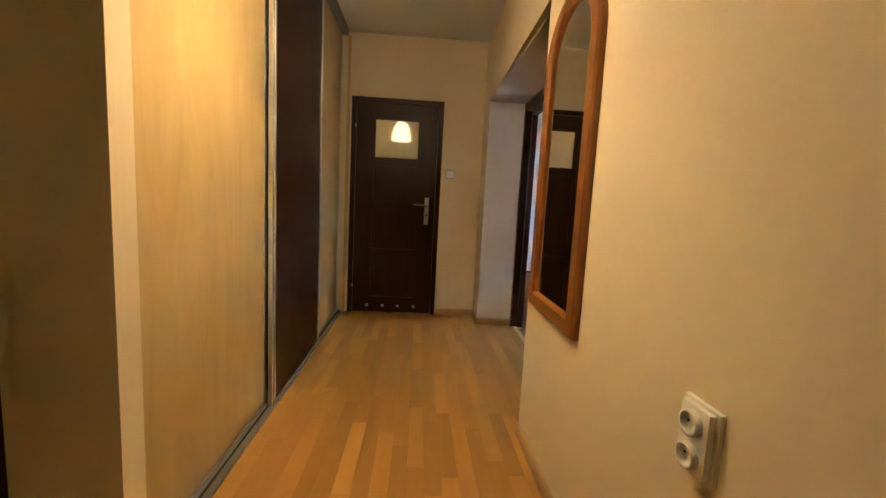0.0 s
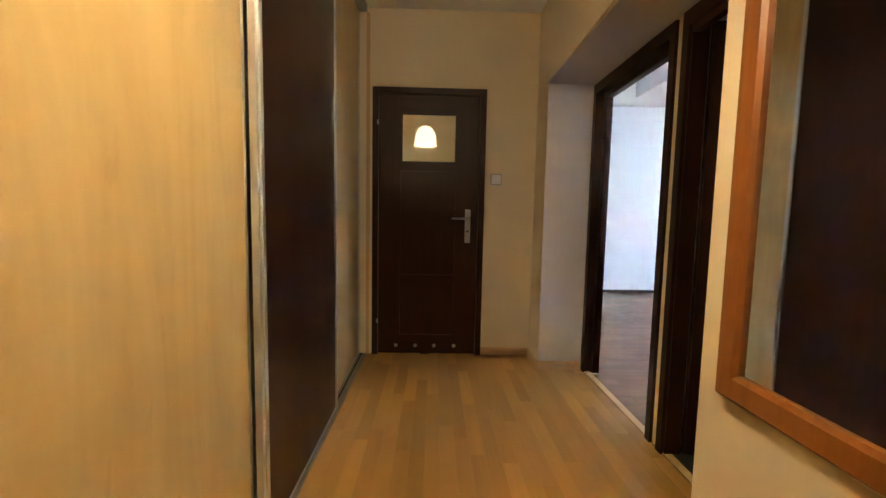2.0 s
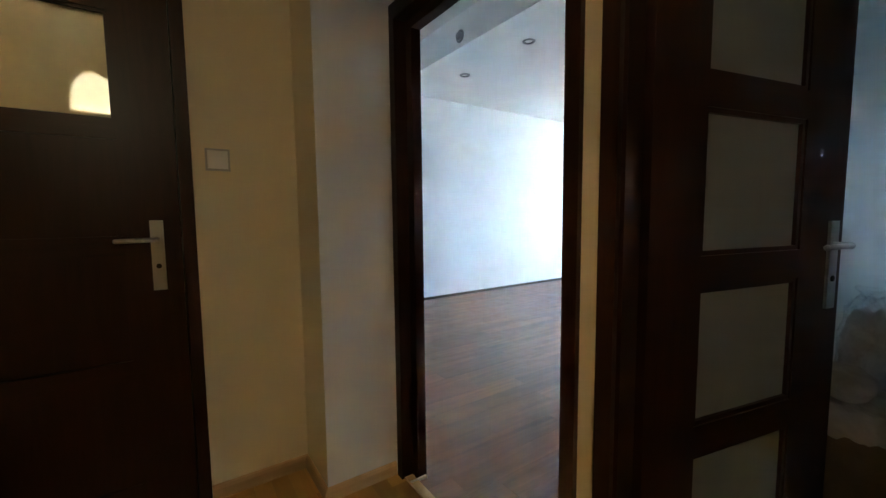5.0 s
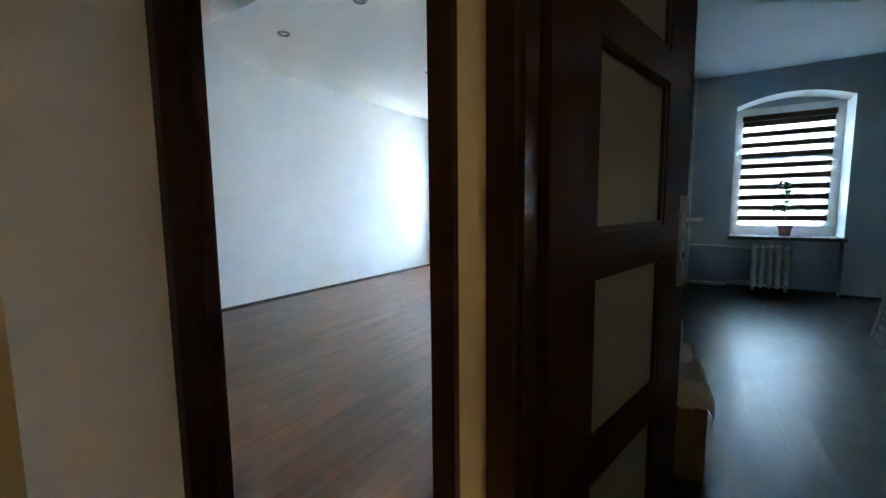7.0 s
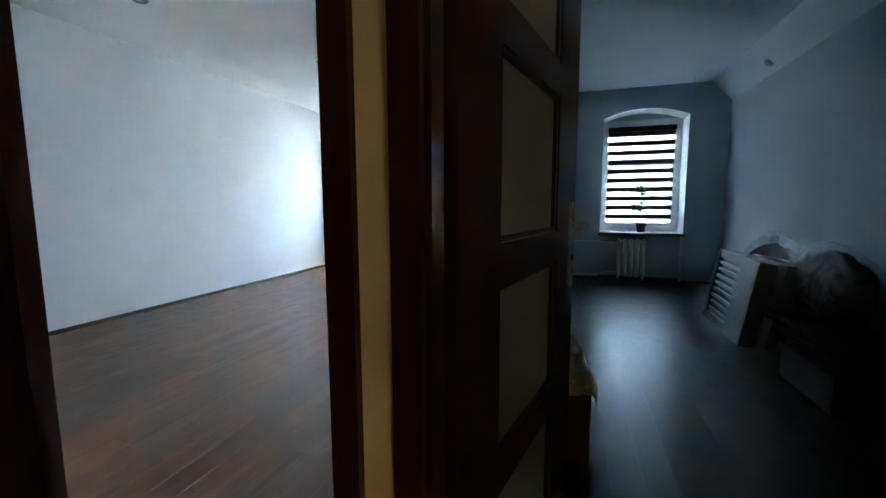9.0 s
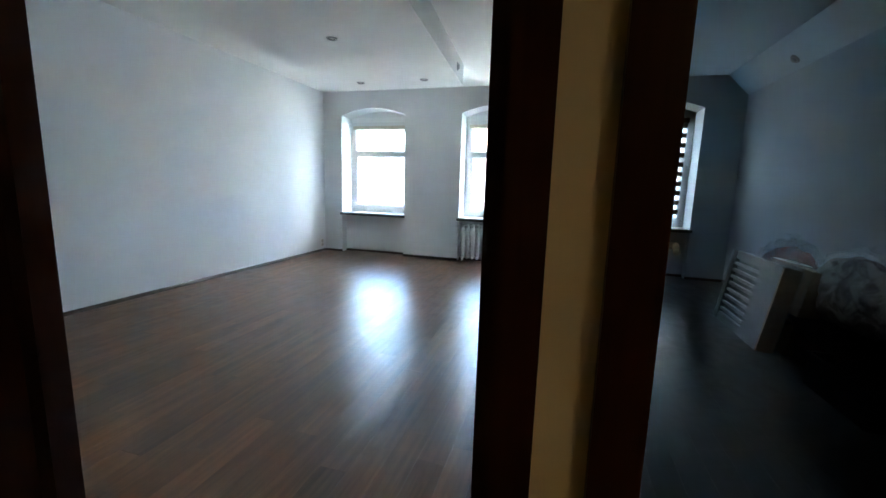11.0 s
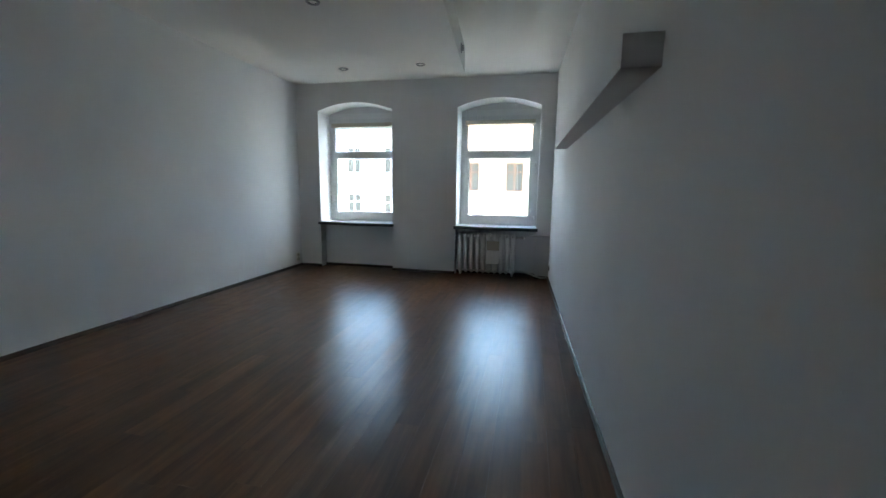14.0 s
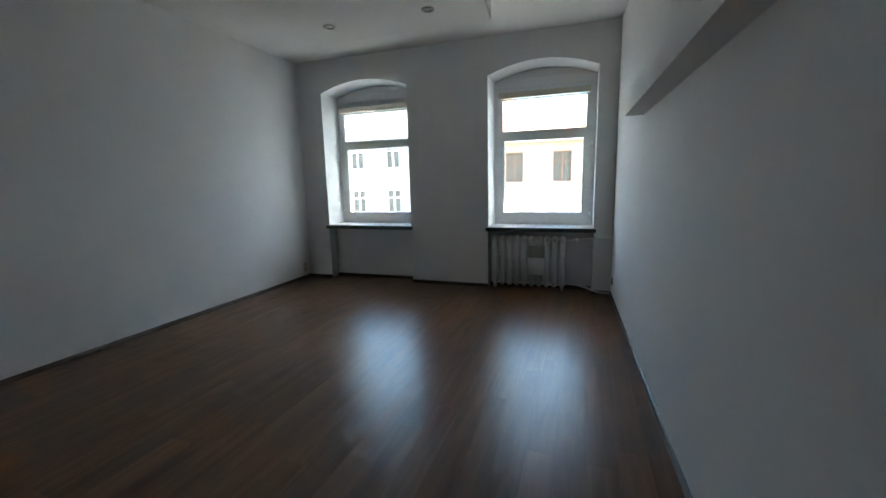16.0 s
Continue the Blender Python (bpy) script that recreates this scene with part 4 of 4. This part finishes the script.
def lump(radii, seed, rough=0.18, sub=4, crumple=0.0):
    """An uneven bulging sack, flat at its foot."""
    bm = bmesh.new()
    bmesh.ops.create_icosphere(bm, subdivisions=sub, radius=1.0)
    for v in bm.verts:
        p = v.co.copy()
        n = noise.fractal(p * 1.6 + Vector((seed, 0, 0)), 0.9, 2.0, 4) * rough
        crease = abs(noise.noise(p * 3.3 + Vector((0, seed, 0)))) * rough * 0.7
        fold = (1 - abs(noise.noise(p * 5.5 + Vector((seed, seed, 0))))) ** 6 * crumple
        p *= 1 + n - crease + fold
        v.co = Vector((p.x * radii[0], p.y * radii[1], max(p.z, -0.86) * radii[2] + radii[2] * 0.86))
    return bm


def filled_bag(at, radii, cloth_mat, seed, label):
    b = thing("plastic_bag", at, label, "bag")
    part("bedding", lump([r * 0.93 for r in radii], seed, 0.14), cloth_mat, b, smooth=True)
    bm = lump(radii, seed, 0.14, 5, 0.09)
    for v in bm.verts:
        v.co.z = v.co.z + 0.003
    part("plastic_film", bm, M_FILM, b, "crumpled clear plastic film", smooth=True)
    bm = bmesh.new()
    top = radii[2] * 1.80
    lathe(bm, [(0.05, top - 0.05), (0.022, top), (0.03, top + 0.025), (0.06, top + 0.06)], 18)
    for v in bm.verts:
        v.co += Vector((noise.noise(v.co * 30), noise.noise(v.co * 31), noise.noise(v.co * 29))) * 0.018
    part("knot", bm, M_FILM, b, smooth=True)
    return b


def wrapped_crib():
    """A flat cot side with a slatted field, wrapped in clear film and leaning back."""
    c = thing("wrapped_cot_panel", (4.92, 1.395, 0), "slatted grey cot panel in glossy clear film", "cot panel")
    m = pose(0, 0, 0.008, 0, 0, 179) @ pose(0, 0, 0, -9.0, 0, 0)
    w, h, t = 0.95, 0.68, 0.05

    def put(name, bm, mat, label=""):
        bm.transform(m)
        return part(name, bm, mat, c, label)
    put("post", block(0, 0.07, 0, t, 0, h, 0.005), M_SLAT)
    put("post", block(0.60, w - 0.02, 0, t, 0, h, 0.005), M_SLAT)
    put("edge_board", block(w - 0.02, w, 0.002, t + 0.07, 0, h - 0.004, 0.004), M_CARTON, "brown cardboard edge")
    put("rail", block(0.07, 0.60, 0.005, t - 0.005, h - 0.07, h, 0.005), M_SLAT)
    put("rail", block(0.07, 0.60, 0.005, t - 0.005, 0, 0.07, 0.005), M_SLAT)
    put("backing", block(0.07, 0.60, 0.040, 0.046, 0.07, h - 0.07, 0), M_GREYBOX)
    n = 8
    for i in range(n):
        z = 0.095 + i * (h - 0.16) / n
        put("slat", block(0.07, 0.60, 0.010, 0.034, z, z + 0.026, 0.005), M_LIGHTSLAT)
    bm = block(-0.012, w + 0.012, -0.012, t + 0.075, 0.0, h + 0.014, 0.012, 3)
    bmesh.ops.subdivide_edges(bm, edges=bm.edges[:], cuts=7, use_grid_fill=True)
    for v in bm.verts:
        v.co += Vector((noise.noise(v.co * 8) * 0.006, noise.noise(v.co * 9) * 0.010, noise.noise(v.co * 11) * 0.006 if v.co.z > 0.05 else 0))
    put("film", bm, M_WRAP, "glossy clear wrapping film")


wrapped_crib()


def flat_carton():
    c = thing("flat_carton", (4.55, 1.235, 0), "flat brown carton in film leaning beside the cot panel", "carton")
    m = pose(0, 0, 0.012, 0, 0, 179) @ pose(0, 0, 0, -9.0, 0, 0)
    bm = block(0, 0.62, 0, 0.13, 0, 0.66, 0.006)
    bm.transform(m)
    part("carton_body", bm, M_CARTON, c)
    bm = block(-0.008, 0.628, -0.008, 0.138, 0.0, 0.672, 0.012, 3)
    bmesh.ops.subdivide_edges(bm, edges=bm.edges[:], cuts=4, use_grid_fill=True)
    for v in bm.verts:
        v.co += Vector((0, noise.noise(v.co * 9) * 0.008, noise.noise(v.co * 12) * 0.004 if v.co.z > 0.05 else 0))
    bm.transform(m)
    part("film", bm, M_WRAP, c, "clear wrapping film")
    # white strip that paints the film fold's highlight on the top edge
    bm = block(0.02, 0.30, -0.010, 0.142, 0.672, 0.676, 0.001)
    bm.transform(m)
    part("film_glint", bm, M_PLASTIC, c, "white strip painting the film fold's highlight along the top edge")


flat_carton()
filled_bag((4.72, 0.93, 0), (0.50, 0.16, 0.455), M_REDCLOTH, 2.0, "clear bag of dark and red bedding against the wall")
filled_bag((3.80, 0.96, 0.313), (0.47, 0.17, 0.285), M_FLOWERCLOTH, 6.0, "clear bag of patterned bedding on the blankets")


def folded_blanket(at, size, seed, mat, label):
    """A soft folded slab with a sagging, rumpled outline."""
    b = thing("folded_blanket", at, label, "blanket", group="stacked blankets")
    for q in range(2):
        h = size[2] / 2
        bm = block(-size[0] / 2, size[0] / 2, -size[1] / 2, size[1] / 2, q * h, (q + 1) * h, h * 0.45, 4)
        bmesh.ops.subdivide_edges(bm, edges=[ed for ed in bm.edges if ed.calc_length() > 0.12], cuts=12, use_grid_fill=True)
        for v in bm.verts:
            if v.co.z > 0.02:
                v.co += Vector((noise.noise(v.co * 6 + Vector((seed, 0, q))) * 0.022, noise.noise(v.co * 6 + Vector((0, seed, q))) * 0.018, 0))
        part("fold", bm, mat, b, smooth=True)
    return b


for i, (dx, mat, lab) in enumerate(((0.0, M_DARKCLOTH, "dark folded blanket at the foot of the stack"), (-0.04, M_DARKRED, "dark red folded blanket in the stack"),
                                    (0.05, M_DARKCLOTH, "dark folded blanket under the clear bag"))):
    folded_blanket((3.75 + dx, 0.985 + 0.01 * i, 0.105 * i), (0.92, 0.40, 0.105), 3.0 + 5 * i, mat, lab)


def storage_box(at, label):
    b = thing("storage_box", at, label, "box")
    bm = bmesh.new()
    w, d, h, t = 0.56, 0.36, 0.22, 0.012
    voxels(bm, [0, t, w - t, w], [0, t, d - t, d], [0, t, h], lambda x, y, z: not (t < x < w - t and t < y < d - t and z > t))
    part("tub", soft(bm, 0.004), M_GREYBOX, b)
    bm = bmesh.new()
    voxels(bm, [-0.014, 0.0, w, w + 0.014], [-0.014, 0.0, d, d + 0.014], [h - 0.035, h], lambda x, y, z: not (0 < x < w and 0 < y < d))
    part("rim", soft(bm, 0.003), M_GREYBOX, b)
    bm = lump((0.24, 0.15, 0.14), 21.0, 0.2, 3)
    bm.transform(Matrix.Translation((w / 2, d / 2, t)))
    part("cloth_filling", bm, M_DARKCLOTH, b, smooth=True)


storage_box((2.90, 0.98, 0), "open grey plastic tub filled with dark cloth")


def cloth_box():
    b = thing("cardboard_box", (2.27, 2.715, 0), "cardboard box draped with white cloth behind the open door", "box", turn=8)
    w, d, h, t = 0.36, 0.22, 0.36, 0.006
    bm = bmesh.new()
    xs, ys = [-w / 2, -w / 2 + t, w / 2 - t, w / 2], [-d / 2, -d / 2 + t, d / 2 - t, d / 2]
    voxels(bm, xs, ys, [0, t, h], lambda x, y, z: not (abs(x) < w / 2 - t and abs(y) < d / 2 - t and z > t))
    part("carton_body", bm, M_CARTON, b)
    bm = bmesh.new()
    bmesh.ops.create_grid(bm, x_segments=26, y_segments=26, size=1.0)
    for v in bm.verts:
        x, y = v.co.x * 0.22, v.co.y * 0.155
        over = max(abs(x) - w / 2, 0) + max(abs(y) - d / 2, 0)
        fold = noise.fractal(Vector((x * 9, y * 9, 3)), 0.9, 2, 4) * 0.035
        z = h + 0.05 + fold - max(0, over) * 1.9 - (0.02 if over > 0 else 0)
        v.co = Vector((max(-w / 2 - 0.018, min(w / 2 + 0.018, x)) + fold * 0.2, max(-d / 2 - 0.018, min(d / 2 + 0.018, y)) - abs(fold) * 0.2, z))
    part("cloth", bm, M_WHITECLOTH, b, "white cotton cloth", smooth=True)
    bm = lump((0.13, 0.09, 0.07), 31.0, 0.2, 3)
    bm.transform(Matrix.Translation((-0.05, 0.02, h + 0.06)))
    part("folded_cloth", bm, M_WHITECLOTH, b, smooth=True)


cloth_box()
filled_bag((3.0, 2.80, 0), (0.16, 0.12, 0.39), M_WHITECLOTH, 14.0, "clear bag of white linen behind the open door")


def house_plant():
    """A thin young plant in a clay pot."""
    p = thing("house_plant", (6.93, 1.70, 0.704), "leggy green plant in a terracotta pot on the sill", "plant")
    bm = bmesh.new()
    lathe(bm, [(0.0, 0.0), (0.052, 0.0), (0.066, 0.10), (0.076, 0.10), (0.078, 0.135), (0.068, 0.135), (0.064, 0.11), (0.0, 0.108)], 28)
    part("pot", bm, M_CLAY, p, smooth=True)
    bm = bmesh.new()
    lathe(bm, [(0.063, 0.112), (0.03, 0.118), (0.0, 0.12)], 20)
    part("soil", bm, M_SOIL, p)
    bm = bmesh.new()
    pts = [Vector((0.0, 0.0, 0.11)), Vector((0.012, 0.008, 0.25)), Vector((-0.006, -0.004, 0.40)), Vector((0.006, 0.012, 0.55)), Vector((0.0, 0.0, 0.66))]
    for a, b in zip(pts, pts[1:]):
        tube(bm, a, b, 0.006, 8, 0.005)
    part("stem", bm, M_STEM, p, smooth=True)
    rng = random.Random(9)
    for i in range(30):
        f = 0.30 + 0.70 * i / 29
        if 0.52 < f < 0.66:
            continue
        k = f * (len(pts) - 1)
        j = min(int(k), len(pts) - 2)
        base = pts[j].lerp(pts[j + 1], k - j)
        ang = i * 2.4 + rng.random() * 0.5
        ln = rng.uniform(0.17, 0.27) * (0.75 if f > 0.9 else 1)
        out = Vector((math.cos(ang), math.sin(ang), 0))
        side = Vector((-math.sin(ang), math.cos(ang), 0))
        bm = bmesh.new()
        prev = None
        for s in range(7):
            u = s / 6
            c = base + out * (ln * u) + Vector((0, 0, 0.06 * math.sin(u * 2.2) - 0.05 * u * u))
            w = 0.034 * math.sin(math.pi * min(0.97, 0.08 + 0.9 * u)) + 0.001
            row = [bm.verts.new(c - side * w + Vector((0, 0, 0.006))), bm.verts.new(c), bm.verts.new(c + side * w + Vector((0, 0, 0.006)))]
            if prev:
                bm.faces.new((prev[0], prev[1], row[1], row[0]))
                bm.faces.new((prev[1], prev[2], row[2], row[1]))
            prev = row
        part("leaf", bm, M_LEAF, p, smooth=True)


M_CLAY = plain("terracotta", (0.16, 0.062, 0.036), 0.75)
M_SOIL = plain("potting_soil", (0.05, 0.035, 0.025), 0.95)
M_STEM = plain("green_stem", (0.10, 0.14, 0.05), 0.6)
M_LEAF = fabric("green_leaf", (0.07, 0.14, 0.05), 0.3)
house_plant()

# ---- outside ----
M_FACADE = paint("cream_render", (0.41, 0.34, 0.26), 0.9, 0.1)
M_FACADE2 = paint("white_render", (0.40, 0.38, 0.36), 0.9, 0.1)
M_ROOF = plain("roof_tiles", (0.30, 0.16, 0.11), 0.8)
M_REDFRAME = plain("red_brown_window_frame", (0.20, 0.10, 0.06), 0.6)
M_DARKPANE = plain("dark_window_glass", (0.10, 0.09, 0.075), 0.5, Specular_IOR_Level=0.2)
M_STREET = plain("granite_setts", (0.22, 0.21, 0.20), 0.9)
GROUND_Z = -4.2
solid("ground", block(7.4, 300, -150, 150, GROUND_Z - 0.3, GROUND_Z, 0), M_STREET, kind="structure")


def town_house(y0, y1, x, eaves, material, frame_mat, columns, rows, bands, label, depth=9.0, arched=False):
    h = thing("town_house", (x, y0, GROUND_Z), label, "building", group="houses across the street")
    w, top = y1 - y0, eaves - GROUND_Z
    bm = bmesh.new()
    holes = []
    step = w / columns
    ww, wh = 1.05, 1.75
    for c in range(columns):
        for z in rows:
            holes.append((step * (c + 0.5) - ww / 2, step * (c + 0.5) + ww / 2, z - GROUND_Z, z - GROUND_Z + wh))
    ys = sorted({0, w, *[q for hh in holes for q in hh[:2]]})
    zs = sorted({0, top, *[q for hh in holes for q in hh[2:]]})
    voxels(bm, [0, 0.18, depth], ys, zs, lambda a, b, c: a > 0.18 or not any(q[0] < b < q[1] and q[2] < c < q[3] for q in holes))
    part("wall", bm, material, h)
    for c, (a, b, z0, z1) in enumerate(holes):
        bm = bmesh.new()
        m = (a + b) / 2
        for q in ((a, a + 0.07, z0, z1), (b - 0.07, b, z0, z1), (a, b, z0, z0 + 0.07), (a, b, z1 - 0.07, z1), (m - 0.05, m + 0.05, z0, z1), (a, b, z0 + 1.15, z0 + 1.23)):
            cuboid(bm, 0.10, 0.15, *q)
        wdw = part("window", bm, frame_mat, h)
        part("pane", block(0.16, 0.17, a, b, z0, z1, 0), M_DARKPANE, wdw)
        part("sill", block(-0.12, 0.0, a - 0.12, b + 0.12, z0 - 0.12, z0, 0), material, wdw)
        bm = bmesh.new()
        if arched:
            pts = [(m + 0.72 * math.cos(math.pi * i / 12), z1 + 0.08 + 0.32 * math.sin(math.pi * i / 12)) for i in range(13)]
            prism(bm, pts, "x", -0.12, 0.0)
        else:
            cuboid(bm, -0.14, 0.0, a - 0.16, b + 0.16, z1 + 0.10, z1 + 0.24)
        part("lintel", bm, material, wdw)
    for z in [r - GROUND_Z for r in bands]:
        part("cornice", block(-0.16, 0.0, 0, w, z, z + 0.16, 0), material, h)
    part("eaves", block(-0.45, 0.0, -0.1, w + 0.1, top - 0.1, top + 0.22, 0), material, h)
    bm = bmesh.new()
    prism(bm, [(-0.45, top + 0.22), (depth, top + 0.22), (depth, top + 2.6), (depth * 0.55, top + 2.6)], "y", 0, w)
    part("roof", bm, M_ROOF, h)
    return h


town_house(-2.42, 8.7, 27.0, 3.6, M_FACADE, M_REDFRAME, 4, (-2.5, 1.2), (0.6, 0.1), "cream rendered town house with red-brown windows")
town_house(8.75, 27.79, 27.3, 6.7, M_FACADE2, M_PVC, 7, (-0.85, 2.3), (1.85, 5.4), "white rendered town house with arched windows", arched=True)
town_house(-21.0, -2.47, 27.2, 5.2, M_FACADE2, M_PVC, 6, (-2.2, 1.2), (0.3,), "pale town house across the street")

# ---- floorboards ----


def boards(floor_name, label, x0, x1, y0, y1, width, length, along, material, bevel=0.0003):
    """Loose-laid boards with narrow joints, every row shifted; alike boards share a mesh."""
    floor = thing(floor_name, (x0, y0, -0.012), label, "floor", kind="structure")
    meshes = {}
    rng = random.Random(5)
    a0, a1, b0, b1 = (y0, y1, x0, x1) if along == "y" else (x0, x1, y0, y1)
    row = 0
    b = b0
    while b < b1 - 0.005:
        w = min(width, b1 - b)
        a = a0 - rng.random() * length * 0.9
        while a < a1 - 0.01:
            s, e = max(a, a0), min(a + length, a1)
            if e - s > 0.03:
                key = (round(e - s, 2), round(w, 3))
                ln = max(0.03, e - s - 0.0003)
                if key not in meshes:
                    bm = bmesh.new()
                    dims = (w - 0.0003, ln) if along == "y" else (ln, w - 0.0003)
                    cuboid(bm, 0, dims[0], 0, dims[1], 0, 0.012)
                    if bevel:
                        top = [ed for ed in bm.edges if all(v.co.z > 0.01 for v in ed.verts)]
                        bmesh.ops.bevel(bm, geom=top, offset=bevel, segments=1, affect="EDGES")
                    meshes[key] = finish(bm, "plank", material)
                ob = new("plank", meshes[key])
                ob.parent = floor
                ob.location = ((b - x0, s - y0, 0) if along == "y" else (s - x0, b - y0, 0))
            a += length
        b += width
        row += 1
    return floor


boards("floor_hall", "honey-coloured wood-print laminate floor", -0.86, DOOR_X0 - 0.004, -1.6, END_Y + 0.02, 0.0703, 0.50, "y", M_HALLFLOOR)
solid("floor_entry", block(-2.0, -0.861, -1.6, 1.25, -0.012, 0.0, 0), M_HALLFLOOR, kind="structure")
boards("floor_living_room", "walnut-brown laminate floor with a satin sheen", DOOR_X0 + 0.0, FAC_X + 0.15, 2.97, LR_Y, 0.128, 0.98, "x", M_LRFLOOR)
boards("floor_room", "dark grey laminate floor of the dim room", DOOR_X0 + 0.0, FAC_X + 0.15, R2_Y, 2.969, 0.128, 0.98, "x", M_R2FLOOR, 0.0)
